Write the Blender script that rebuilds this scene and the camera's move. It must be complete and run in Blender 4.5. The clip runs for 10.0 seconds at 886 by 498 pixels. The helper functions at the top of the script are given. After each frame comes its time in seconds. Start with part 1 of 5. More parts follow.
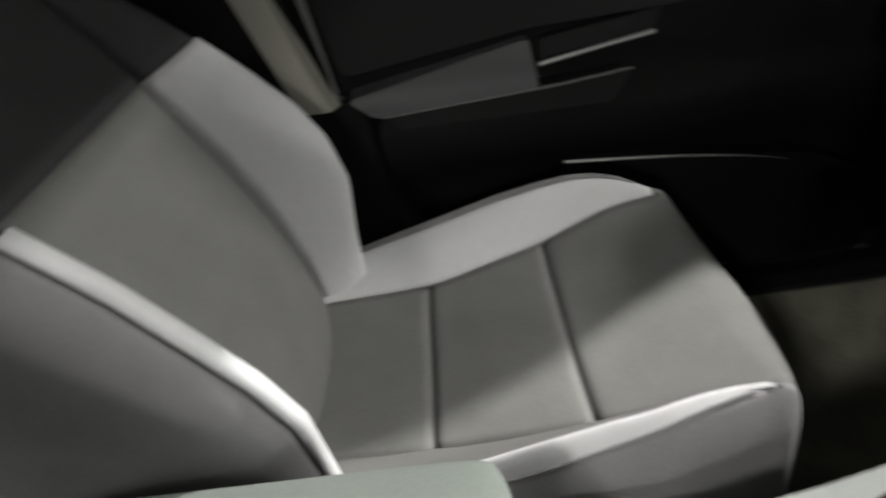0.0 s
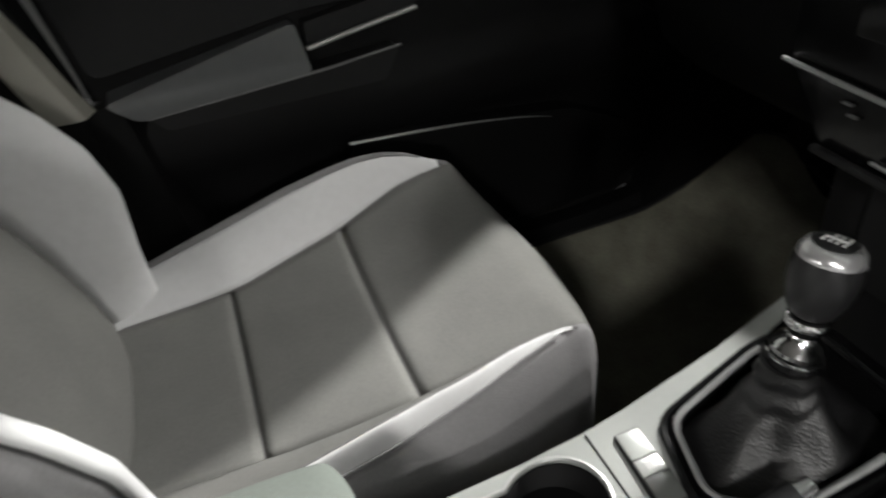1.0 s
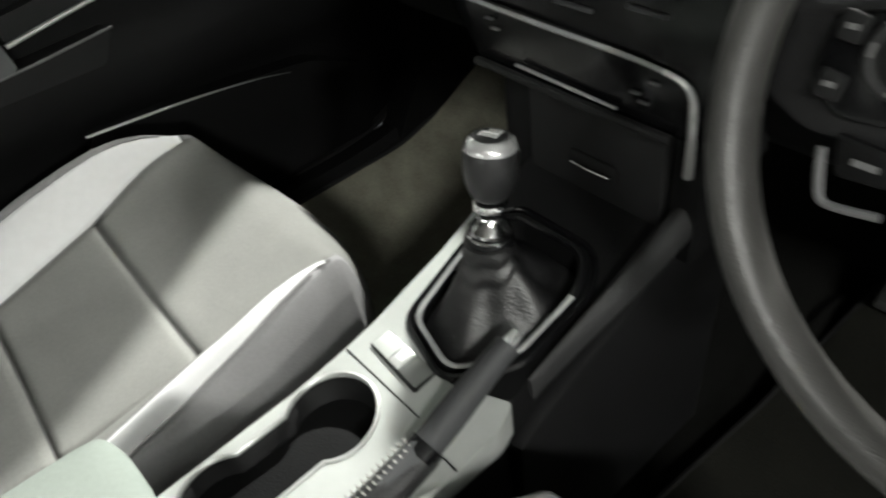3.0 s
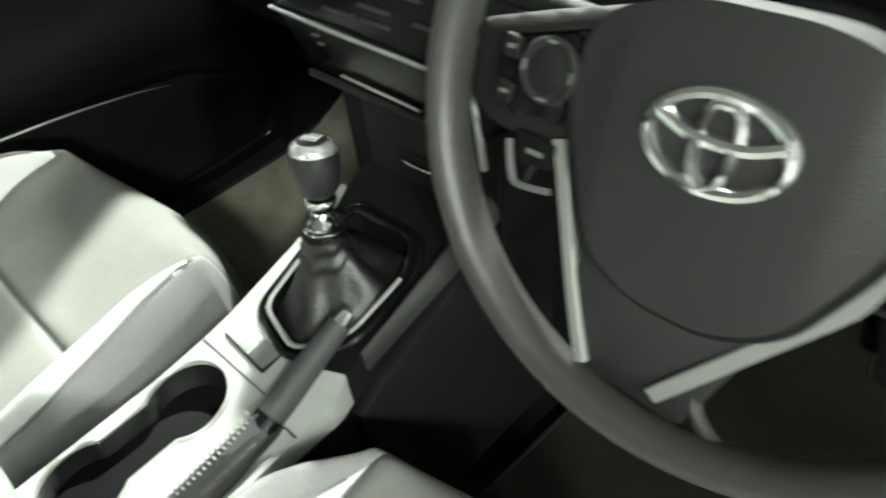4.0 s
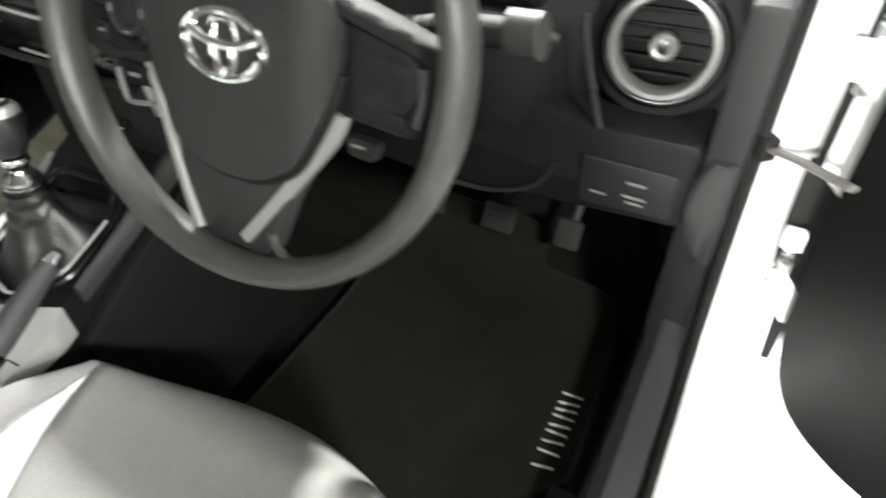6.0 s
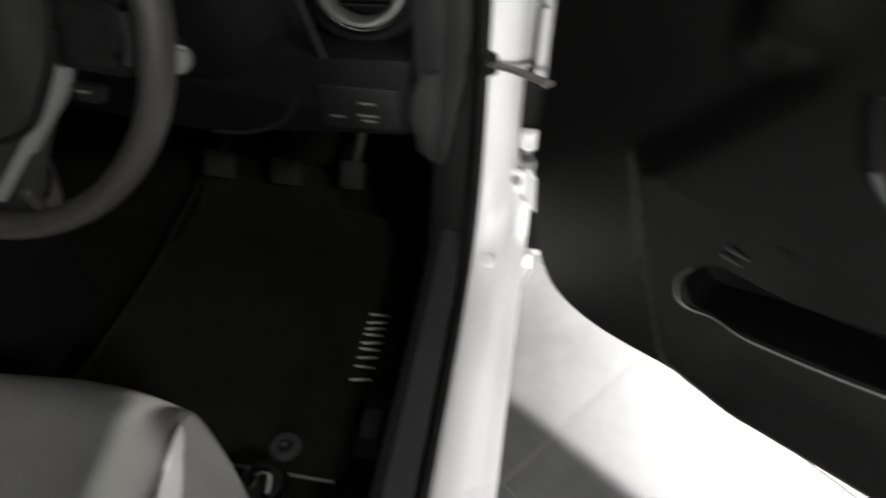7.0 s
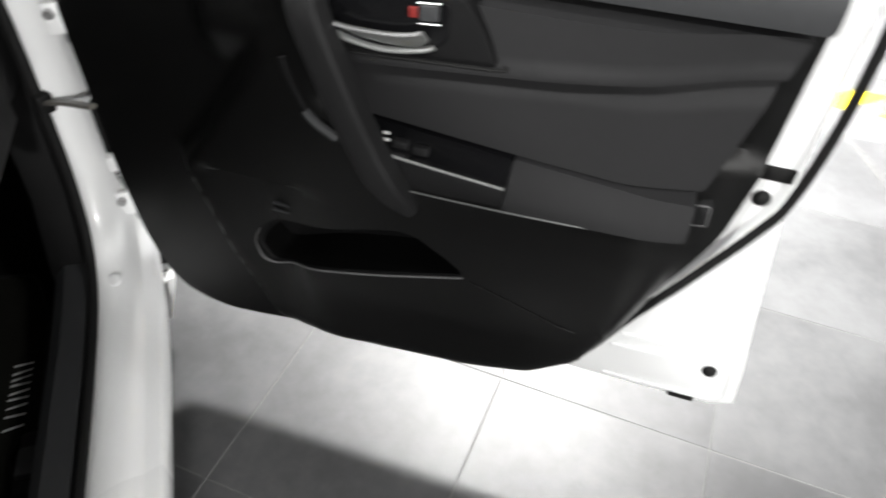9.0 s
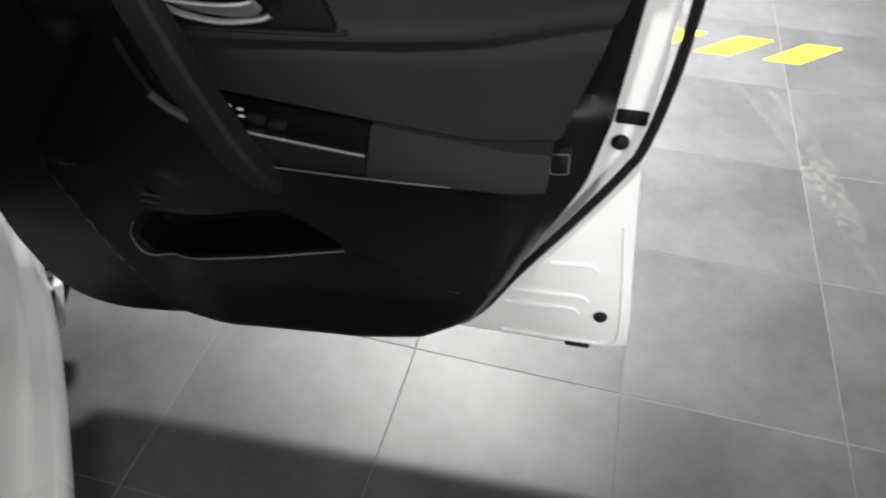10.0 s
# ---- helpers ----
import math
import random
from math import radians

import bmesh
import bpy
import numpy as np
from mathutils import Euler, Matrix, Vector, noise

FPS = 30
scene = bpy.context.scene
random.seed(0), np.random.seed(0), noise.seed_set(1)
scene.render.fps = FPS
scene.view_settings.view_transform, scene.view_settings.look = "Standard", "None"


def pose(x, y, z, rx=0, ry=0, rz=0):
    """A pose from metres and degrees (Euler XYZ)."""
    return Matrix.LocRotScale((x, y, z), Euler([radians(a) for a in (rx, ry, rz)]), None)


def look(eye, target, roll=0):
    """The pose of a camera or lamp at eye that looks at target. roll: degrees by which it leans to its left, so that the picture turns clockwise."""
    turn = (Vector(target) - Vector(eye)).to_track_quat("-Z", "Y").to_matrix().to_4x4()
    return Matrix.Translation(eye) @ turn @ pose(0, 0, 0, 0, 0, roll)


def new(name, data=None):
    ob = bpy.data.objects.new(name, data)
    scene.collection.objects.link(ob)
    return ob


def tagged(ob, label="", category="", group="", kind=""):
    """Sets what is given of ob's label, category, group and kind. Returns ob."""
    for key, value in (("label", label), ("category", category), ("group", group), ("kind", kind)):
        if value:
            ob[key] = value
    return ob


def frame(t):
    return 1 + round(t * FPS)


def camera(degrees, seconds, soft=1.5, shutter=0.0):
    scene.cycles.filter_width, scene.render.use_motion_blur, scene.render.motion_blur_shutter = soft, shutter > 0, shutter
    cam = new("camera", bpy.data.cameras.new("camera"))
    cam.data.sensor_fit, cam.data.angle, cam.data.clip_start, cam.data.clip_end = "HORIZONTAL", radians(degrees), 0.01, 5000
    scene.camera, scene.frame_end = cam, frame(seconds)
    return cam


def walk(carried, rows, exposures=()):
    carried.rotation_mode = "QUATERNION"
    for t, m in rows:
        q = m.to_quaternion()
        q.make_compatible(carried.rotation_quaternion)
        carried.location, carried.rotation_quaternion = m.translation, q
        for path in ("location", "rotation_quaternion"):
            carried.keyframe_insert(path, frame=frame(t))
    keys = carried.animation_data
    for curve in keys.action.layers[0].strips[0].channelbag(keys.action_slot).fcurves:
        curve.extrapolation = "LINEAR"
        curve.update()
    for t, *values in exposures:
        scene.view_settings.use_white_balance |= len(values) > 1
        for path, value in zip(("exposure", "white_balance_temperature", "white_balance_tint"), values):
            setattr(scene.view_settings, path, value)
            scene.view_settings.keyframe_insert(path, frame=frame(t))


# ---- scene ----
cam = camera(65.6, 10.0, soft=1.9, shutter=0.8)
PATH = [
    (0, (0.263, 0.155, 1.094), (-1.429, 0.085, 0.03), -8.6),
    (0.5, (0.26, 0.154, 1.1), (-1.374, 0.408, -0.025), -8.2),
    (1, (0.253, 0.157, 1.102), (-1.287, 0.631, -0.083), -6.8),
    (1.5, (0.261, 0.163, 1.108), (-1.195, 0.787, -0.112), -7.3),
    (2, (0.276, 0.173, 1.104), (-1.062, 0.927, -0.177), -6.6),
    (2.2, (0.278, 0.177, 1.115), (-1.011, 0.938, -0.211), -7.1),
    (3.3, (0.381, 0.209, 1.116), (-0.810, 1.090, -0.228), -9.5),
    (3.5, (0.4, 0.214, 1.132), (-0.735, 1.126, -0.239), -8.3),
    (4, (0.468, 0.23, 1.146), (-0.637, 1.214, -0.2), -7.6),
    (4.5, (0.514, 0.233, 1.157), (-0.521, 1.283, -0.194), -7.5),
    (5, (0.563, 0.217, 1.169), (-0.381, 1.34, -0.19), -6.0),
    (5.2, (0.588, 0.208, 1.171), (-0.31, 1.374, -0.183), -4.6),
    (6.3, (0.729, 0.165, 1.185), (0.142, 1.46, -0.221), -2.5),
    (6.5, (0.749, 0.151, 1.19), (0.243, 1.463, -0.232), -2.5),
    (7, (0.807, 0.097, 1.201), (0.57, 1.454, -0.248), -0.5),
    (7.5, (0.864, 0.034, 1.213), (0.866, 1.394, -0.254), 0.7),
    (8, (0.909, -0.018, 1.226), (1.06, 1.363, -0.212), 1.6),
    (8.5, (0.976, -0.057, 1.248), (1.303, 1.349, -0.136), 3.2),
    (9, (1.047, -0.094, 1.254), (1.478, 1.287, -0.127), 1.6),
    (9.5, (1.091, -0.12, 1.247), (1.621, 1.221, -0.139), 0.6),
    (10, (1.119, -0.129, 1.242), (1.703, 1.152, -0.178), 0.8),
]
EXPOSURES = [(0.0, 0.8, 6500, 10), (1.0, 0.85, 6500, 10), (2.0, 1.2, 6500, 9), (3.5, 1.95, 6500, 0), (4.0, 2.3, 6500, -5), (4.5, 2.75, 6500, -4), (5.2, 3.4, 6500, 4), (5.6, 2.85, 6500, 6), (6.3, 2.2, 6500, 8), (6.6, 1.5, 6500, 9), (7.0, 0.55, 6500, 10), (7.5, -0.08, 6450, 10), (8.0, 0.0, 6425, 10), (8.5, 0.18, 6400, 10), (9.0, 0.15, 6400, 10), (10.0, -0.62, 6400, 10)]
walk(cam, [(t, look(eye, target, roll)) for t, eye, target, roll in PATH], EXPOSURES)

# ---- world and lamps ----
world = bpy.data.worlds.new("world")
scene.world = world
world.use_nodes = True
world.node_tree.nodes["Background"].inputs["Color"].default_value = (0.75, 0.8, 0.85, 1)
world.node_tree.nodes["Background"].inputs["Strength"].default_value = 0.005

CEILING = 4.2


def added_ceiling_lamp(x, y, sx, sy, watts, turn=0.0, spread=180.0):
    """An unseen flat ceiling panel, added for its light: a housing, a diffuser and the lamp that it holds."""
    data = bpy.data.lights.new("panel_light", "AREA")
    data.shape, data.size, data.size_y, data.energy = "RECTANGLE", sx, sy, watts
    data.spread = radians(spread)
    data.color = (1.0, 0.985, 0.95)
    ob = new("panel_light", data)
    ob.matrix_world = pose(x, y, CEILING - 0.07, 0, 0, turn)
    LAMPS.append((x, y, sx, sy, turn))


LAMPS = []
# Unseen panels; places and watts fitted to the wanted shadows and brightness.
added_ceiling_lamp(2.5, 2.68, 0.42, 0.42, 540, 40, 68)
added_ceiling_lamp(-2.0, 3.15, 0.22, 0.22, 330)
added_ceiling_lamp(-0.4, 4.6, 1.2, 0.6, 190)
added_ceiling_lamp(1.05, -7.6, 0.8, 0.8, 1350)
added_ceiling_lamp(4.3, -2.5, 0.8, 0.8, 125)
added_ceiling_lamp(8.8, -2.4, 0.8, 0.8, 240)
added_ceiling_lamp(8.2, 2.4, 1.0, 1.0, 35)
added_ceiling_lamp(-1.6, -1.5, 0.5, 0.5, 420)
added_ceiling_lamp(-1.2, -4.6, 1.2, 0.6, 40)

# ---- building helpers ----
V = Vector


def material(name, colour, rough=0.5, metal=0.0, vary=0.15, scale=40.0, bump=0.0, bump_scale=400.0, stains=0.0, coat=0.0, weave=0.0, spec=0.5):
    """A procedural surface: base colour with fine grain and broad blotches, a little relief, and uneven gloss."""
    m = bpy.data.materials.new(name)
    m.use_nodes = True
    nt = m.node_tree
    n, l = nt.nodes, nt.links
    b = n["Principled BSDF"]
    co = n.new("ShaderNodeTexCoord")
    info = n.new("ShaderNodeObjectInfo")
    fine, broad = n.new("ShaderNodeTexNoise"), n.new("ShaderNodeTexNoise")
    fine.inputs["Scale"].default_value, fine.inputs["Detail"].default_value = scale, 6.0
    broad.inputs["Scale"].default_value, broad.inputs["Detail"].default_value = scale / 14.0, 3.0
    l.new(co.outputs["Object"], fine.inputs["Vector"])
    l.new(co.outputs["Object"], broad.inputs["Vector"])
    mix = n.new("ShaderNodeMath")
    mix.operation = "MULTIPLY_ADD"
    l.new(fine.outputs["Fac"], mix.inputs[0])
    mix.inputs[1].default_value = 0.5
    half = n.new("ShaderNodeMath")
    half.operation = "MULTIPLY_ADD"
    l.new(broad.outputs["Fac"], half.inputs[0])
    half.inputs[1].default_value = 0.5
    half.inputs[2].default_value = 0.0
    l.new(half.outputs[0], mix.inputs[2])
    ramp = n.new("ShaderNodeValToRGB")
    lo = [max(0.0, c * (1 - vary)) for c in colour]
    hi = [min(1.0, c * (1 + vary)) for c in colour]
    ramp.color_ramp.elements[0].position, ramp.color_ramp.elements[1].position = 0.3, 0.7
    ramp.color_ramp.elements[0].color, ramp.color_ramp.elements[1].color = (*lo, 1), (*hi, 1)
    l.new(mix.outputs[0], ramp.inputs["Fac"])
    last = ramp.outputs["Color"]
    if stains:
        spots = n.new("ShaderNodeTexNoise")
        spots.inputs["Scale"].default_value, spots.inputs["Detail"].default_value = 3.1, 8.0
        spots.inputs["Roughness"].default_value = 0.7
        shift = n.new("ShaderNodeVectorMath")
        shift.operation = "MULTIPLY_ADD"
        l.new(info.outputs["Random"], shift.inputs[0])
        shift.inputs[1].default_value = (37, 51, 11)
        l.new(co.outputs["Object"], shift.inputs[2])
        l.new(shift.outputs[0], spots.inputs["Vector"])
        sr = n.new("ShaderNodeMapRange")
        sr.inputs["From Min"].default_value, sr.inputs["From Max"].default_value = 0.42, 0.72
        sr.inputs["To Max"].default_value = stains
        l.new(spots.outputs["Fac"], sr.inputs["Value"])
        mx = n.new("ShaderNodeMix")
        mx.data_type = "RGBA"
        l.new(sr.outputs["Result"], mx.inputs["Factor"])
        l.new(last, mx.inputs[6])
        mx.inputs[7].default_value = (*[min(1, c * 1.9 + 0.03) for c in colour], 1)
        last = mx.outputs[2]
    l.new(last, b.inputs["Base Color"])
    rr = n.new("ShaderNodeMapRange")
    rr.inputs["To Min"].default_value, rr.inputs["To Max"].default_value = max(0.02, rough * 0.85), min(1.0, rough * 1.15)
    l.new(broad.outputs["Fac"], rr.inputs["Value"])
    l.new(rr.outputs["Result"], b.inputs["Roughness"])
    b.inputs["Metallic"].default_value = metal
    b.inputs["Coat Weight"].default_value = coat
    b.inputs["Specular IOR Level"].default_value = spec
    if bump or weave:
        bp = n.new("ShaderNodeBump")
        bp.inputs["Strength"].default_value, bp.inputs["Distance"].default_value = max(bump, weave), 0.0008
        if weave:
            w1, w2 = n.new("ShaderNodeTexWave"), n.new("ShaderNodeTexWave")
            w1.inputs["Scale"].default_value = w2.inputs["Scale"].default_value = bump_scale
            w1.inputs["Distortion"].default_value = w2.inputs["Distortion"].default_value = 0.6
            w1.bands_direction, w2.bands_direction = "X", "Y"
            l.new(co.outputs["Object"], w1.inputs["Vector"])
            l.new(co.outputs["Object"], w2.inputs["Vector"])
            pr = n.new("ShaderNodeMath")
            pr.operation = "MULTIPLY"
            l.new(w1.outputs["Fac"], pr.inputs[0])
            l.new(w2.outputs["Fac"], pr.inputs[1])
            l.new(pr.outputs[0], bp.inputs["Height"])
        else:
            grain = n.new("ShaderNodeTexVoronoi")
            grain.inputs["Scale"].default_value = bump_scale
            l.new(co.outputs["Object"], grain.inputs["Vector"])
            l.new(grain.outputs["Distance"], bp.inputs["Height"])
        l.new(bp.outputs["Normal"], b.inputs["Normal"])
    return m


def glass(name, tint):
    m = bpy.data.materials.new(name)
    m.use_nodes = True
    nt = m.node_tree
    nt.nodes.clear()
    out, tr, gl, mix, fr = (nt.nodes.new(k) for k in ("ShaderNodeOutputMaterial", "ShaderNodeBsdfTransparent", "ShaderNodeBsdfGlossy", "ShaderNodeMixShader", "ShaderNodeFresnel"))
    tr.inputs["Color"].default_value = (*tint, 1)
    gl.inputs["Roughness"].default_value = 0.02
    fr.inputs["IOR"].default_value = 1.45
    nt.links.new(fr.outputs[0], mix.inputs[0])
    nt.links.new(tr.outputs[0], mix.inputs[1])
    nt.links.new(gl.outputs[0], mix.inputs[2])
    nt.links.new(mix.outputs[0], out.inputs["Surface"])
    return m


def dust(name, colour):
    """A thin, patchy film that lets most of what is under it show."""
    m = bpy.data.materials.new(name)
    m.use_nodes = True
    n, l = m.node_tree.nodes, m.node_tree.links
    co, streak, ramp, tr, mix = (n.new(k) for k in ("ShaderNodeTexCoord", "ShaderNodeTexNoise", "ShaderNodeMapRange", "ShaderNodeBsdfTransparent", "ShaderNodeMixShader"))
    streak.inputs["Scale"].default_value, streak.inputs["Detail"].default_value = 45.0, 10.0
    ramp.inputs["From Min"].default_value, ramp.inputs["From Max"].default_value = 0.42, 0.7
    ramp.inputs["To Max"].default_value = 0.3
    n["Principled BSDF"].inputs["Base Color"].default_value = (*colour, 1)
    n["Principled BSDF"].inputs["Roughness"].default_value = 0.9
    l.new(co.outputs["Object"], streak.inputs["Vector"])
    l.new(streak.outputs["Fac"], ramp.inputs["Value"])
    l.new(ramp.outputs["Result"], mix.inputs[0])
    l.new(tr.outputs[0], mix.inputs[1])
    l.new(n["Principled BSDF"].outputs[0], mix.inputs[2])
    l.new(mix.outputs[0], n["Material Output"].inputs["Surface"])
    return m


def glow(name, colour, strength):
    m = bpy.data.materials.new(name)
    m.use_nodes = True
    b = m.node_tree.nodes["Principled BSDF"]
    b.inputs["Emission Color"].default_value, b.inputs["Emission Strength"].default_value = (*colour, 1), strength
    return m


def link(name, bm, mat, parent=None, label="", sharp=32, thick=0.0, flip_from=None):
    """One mesh object out of a bmesh, smooth-shaded with sharp edges, under parent."""
    if flip_from is None:
        bmesh.ops.recalc_face_normals(bm, faces=bm.faces)
    else:
        bm.normal_update()
        away = sum((f.calc_center_median() - V(flip_from)).dot(f.normal) * f.calc_area() for f in bm.faces)
        if away < 0:
            bmesh.ops.reverse_faces(bm, faces=bm.faces)
    for f in bm.faces:
        f.smooth = True
    me = bpy.data.meshes.new(name)
    bm.to_mesh(me)
    bm.free()
    me.set_sharp_from_angle(angle=radians(sharp))
    me.materials.append(mat)
    ob = new(name, me)
    if parent is not None:
        ob.parent = parent
    if label:
        ob["label"] = label
    if thick:
        so = ob.modifiers.new("thickness", "SOLIDIFY")
        so.thickness, so.offset = thick, -1.0
    return ob


def part(name, bm, mat, parent, label="", **kw):
    return link(name, bm, mat, parent, label, **kw)


def thing(name, label, category, group="", kind="", m=None):
    ob = new(name)
    ob.empty_display_size = 0.05
    if m is not None:
        ob.matrix_world = m
    return tagged(ob, label, category, group, kind)


def box(x0, x1, y0, y1, z0, z1, bevel=0.004, seg=2, m=None):
    bm = bmesh.new()
    bmesh.ops.create_cube(bm, size=1.0)
    for v in bm.verts:
        v.co = V(((x0 + x1) / 2 + v.co.x * (x1 - x0), (y0 + y1) / 2 + v.co.y * (y1 - y0), (z0 + z1) / 2 + v.co.z * (z1 - z0)))
    if bevel:
        bmesh.ops.bevel(bm, geom=bm.edges[:], offset=bevel, segments=seg, affect="EDGES", profile=0.5, clamp_overlap=True)
    if m is not None:
        bm.transform(m)
    return bm


def loft(rings, caps=True, closed=False, around=True):
    """Skin rings of points one to the next."""
    bm = bmesh.new()
    vs = [[bm.verts.new(p) for p in ring] for ring in rings]
    n = len(rings[0])
    pairs = list(zip(vs, vs[1:])) + ([(vs[-1], vs[0])] if closed else [])
    for a, b in pairs:
        for i in range(n if around else n - 1):
            j = (i + 1) % n
            bm.faces.new((a[i], a[j], b[j], b[i]))
    if caps and not closed and around:
        bm.faces.new(vs[0])
        bm.faces.new(vs[-1][::-1])
    return bm


def smooth_path(points, n, closed=False):
    """Catmull-Rom through the points."""
    p = [V(q) for q in points]
    out, m = [], len(p)
    spans = m if closed else m - 1
    for k in range(n if closed else n + 1):
        s = k / n * spans
        i = min(int(s), spans - 1)
        f = s - i
        at = (lambda j: p[j % m]) if closed else (lambda j: p[min(max(j, 0), m - 1)])
        a, b, c, d = at(i - 1), at(i), at(i + 1), at(i + 2)
        out.append(0.5 * ((2 * b) + (c - a) * f + (2 * a - 5 * b + 4 * c - d) * f * f + (3 * b - a - 3 * c + d) * f ** 3))
    return out


def tube(points, radius, n=10, closed=False, steps=0, flat=1.0, taper=None, axis=(0, 0, 1)):
    """A round or flattened rod along a smooth path."""
    pts = smooth_path(points, steps, closed) if steps else [V(p) for p in points]
    rings, last = [], None
    for i, p in enumerate(pts):
        a, b = (pts[i - 1], pts[(i + 1) % len(pts)]) if closed else (pts[max(i - 1, 0)], pts[min(i + 1, len(pts) - 1)])
        t = (b - a).normalized()
        side = t.cross(V(axis))
        if side.length < 1e-4:
            side = t.cross(V((1, 0, 0)))
        side.normalize()
        if last is not None and side.dot(last) < 0:
            side = -side
        last = side
        up = side.cross(t)
        r = radius * (taper(i / (len(pts) - 1)) if taper else 1.0)
        rings.append([p + side * (r * math.cos(2 * math.pi * k / n)) + up * (r * flat * math.sin(2 * math.pi * k / n)) for k in range(n)])
    return loft(rings, closed=closed)


def lathe(profile, n=32, m=None, caps=True):
    """Turn (radius, height) pairs about z."""
    bm = loft([[V((r * math.cos(2 * math.pi * k / n), r * math.sin(2 * math.pi * k / n), z)) for k in range(n)] for r, z in profile], caps=caps)
    if m is not None:
        bm.transform(m)
    return bm


def prism(poly, to3d, d0, d1, bevel=0.003, seg=2):
    """A flat outline given depth; to3d maps (a, b, d) to a place."""
    bm = bmesh.new()
    lo = [bm.verts.new(to3d(a, b, d0)) for a, b in poly]
    hi = [bm.verts.new(to3d(a, b, d1)) for a, b in poly]
    bm.faces.new(lo[::-1])
    top = bm.faces.new(hi)
    n = len(poly)
    for i in range(n):
        j = (i + 1) % n
        bm.faces.new((lo[i], lo[j], hi[j], hi[i]))
    bmesh.ops.recalc_face_normals(bm, faces=bm.faces)
    if bevel:
        bmesh.ops.bevel(bm, geom=list(top.edges), offset=bevel, segments=seg, affect="EDGES", profile=0.5, clamp_overlap=True)
    return bm


def relief(poly, height, to3d, base, step=0.012, holes=()):
    """A panel with the given outline whose face rises to height(a, b), with walls down to base; holes: outlines cut out of it."""
    bm = bmesh.new()
    f = bm.faces.new([bm.verts.new((a, b, 0)) for a, b in poly])
    f.normal_update()
    if f.normal.z < 0:
        f.normal_flip()
    a0, a1 = min(p[0] for p in poly), max(p[0] for p in poly)
    b0, b1 = min(p[1] for p in poly), max(p[1] for p in poly)
    for lo, hi, no in ((a0, a1, (1, 0, 0)), (b0, b1, (0, 1, 0))):
        k = lo + step
        while k < hi - 1e-4:
            bmesh.ops.bisect_plane(bm, geom=bm.verts[:] + bm.edges[:] + bm.faces[:], plane_co=V(no) * k, plane_no=no, dist=1e-5)
            k += step
    for hole in holes:
        n = len(hole)
        for i in range(n):
            p, q = V((*hole[i], 0)), V((*hole[(i + 1) % n], 0))
            near = [f for f in bm.faces if min(v.co.x for v in f.verts) <= max(p.x, q.x) + 1e-5 and max(v.co.x for v in f.verts) >= min(p.x, q.x) - 1e-5
                    and min(v.co.y for v in f.verts) <= max(p.y, q.y) + 1e-5 and max(v.co.y for v in f.verts) >= min(p.y, q.y) - 1e-5]
            geom = list({e for f in near for e in f.edges} | {v for f in near for v in f.verts} | set(near))
            d = q - p
            bmesh.ops.bisect_plane(bm, geom=geom, plane_co=p, plane_no=V((-d.y, d.x, 0)).normalized(), dist=1e-5)
        gone = [f for f in bm.faces if inside(f.calc_center_median(), hole)]
        bmesh.ops.delete(bm, geom=gone, context="FACES")
    rim = [e for e in bm.edges if e.is_boundary]
    ext = bmesh.ops.extrude_edge_only(bm, edges=rim)
    low = {v for v in ext["geom"] if isinstance(v, bmesh.types.BMVert)}
    for v in bm.verts:
        a, b = v.co.x, v.co.y
        v.co = to3d(a, b, base if v in low else height(a, b))
    return bm


def inside(p, poly):
    x, y, hit, n = p[0], p[1], False, len(poly)
    for i in range(n):
        (x0, y0), (x1, y1) = poly[i], poly[(i + 1) % n]
        if (y0 > y) != (y1 > y) and x < (x1 - x0) * (y - y0) / (y1 - y0) + x0:
            hit = not hit
    return hit


def step(a, b, x):
    t = min(1.0, max(0.0, (x - a) / (b - a)))
    return t * t * (3 - 2 * t)


def curve(pairs, x):
    """Piecewise smooth value through (x, y) pairs."""
    if x <= pairs[0][0]:
        return pairs[0][1]
    for (x0, y0), (x1, y1) in zip(pairs, pairs[1:]):
        if x <= x1:
            return y0 + (y1 - y0) * (x - x0) / (x1 - x0)
    return pairs[-1][1]


def rounded(poly, r, n=5):
    """Round the corners of an outline."""
    out, m = [], len(poly)
    for i in range(m):
        a, b, c = V(poly[i - 1]), V(poly[i]), V(poly[(i + 1) % m])
        k = min(r, (a - b).length * 0.45, (c - b).length * 0.45)
        p, q = b + (a - b).normalized() * k, b + (c - b).normalized() * k
        for j in range(n + 1):
            t = j / n
            w = p * (1 - t) ** 2 + b * 2 * t * (1 - t) + q * t * t
            out.append((w.x, w.y))
    return out


# ---- materials ----
CLOTH = material("grey_cloth", (0.175, 0.175, 0.166), 0.9, vary=0.12, scale=260, weave=0.6, bump_scale=170, spec=0.2)
CLOTH_SIDE = material("grey_side_cloth", (0.21, 0.206, 0.21), 0.9, vary=0.10, scale=260, weave=0.2, bump_scale=260, spec=0.2)
CLOTH_LIGHT = material("light_grey_leatherette", (0.60, 0.60, 0.605), 0.72, vary=0.05, scale=90, bump=0.15, bump_scale=900, spec=0.35)
CLOTH_DARK = material("charcoal_cloth", (0.075, 0.072, 0.076), 0.92, vary=0.12, scale=260, weave=0.5, bump_scale=260, spec=0.2)
ARM_CLOTH = material("green_grey_armrest_cloth", (0.165, 0.185, 0.168), 0.85, vary=0.1, scale=240, weave=0.4, bump_scale=260, spec=0.25)
SEAM = material("seam_thread", (0.11, 0.11, 0.11), 0.9)
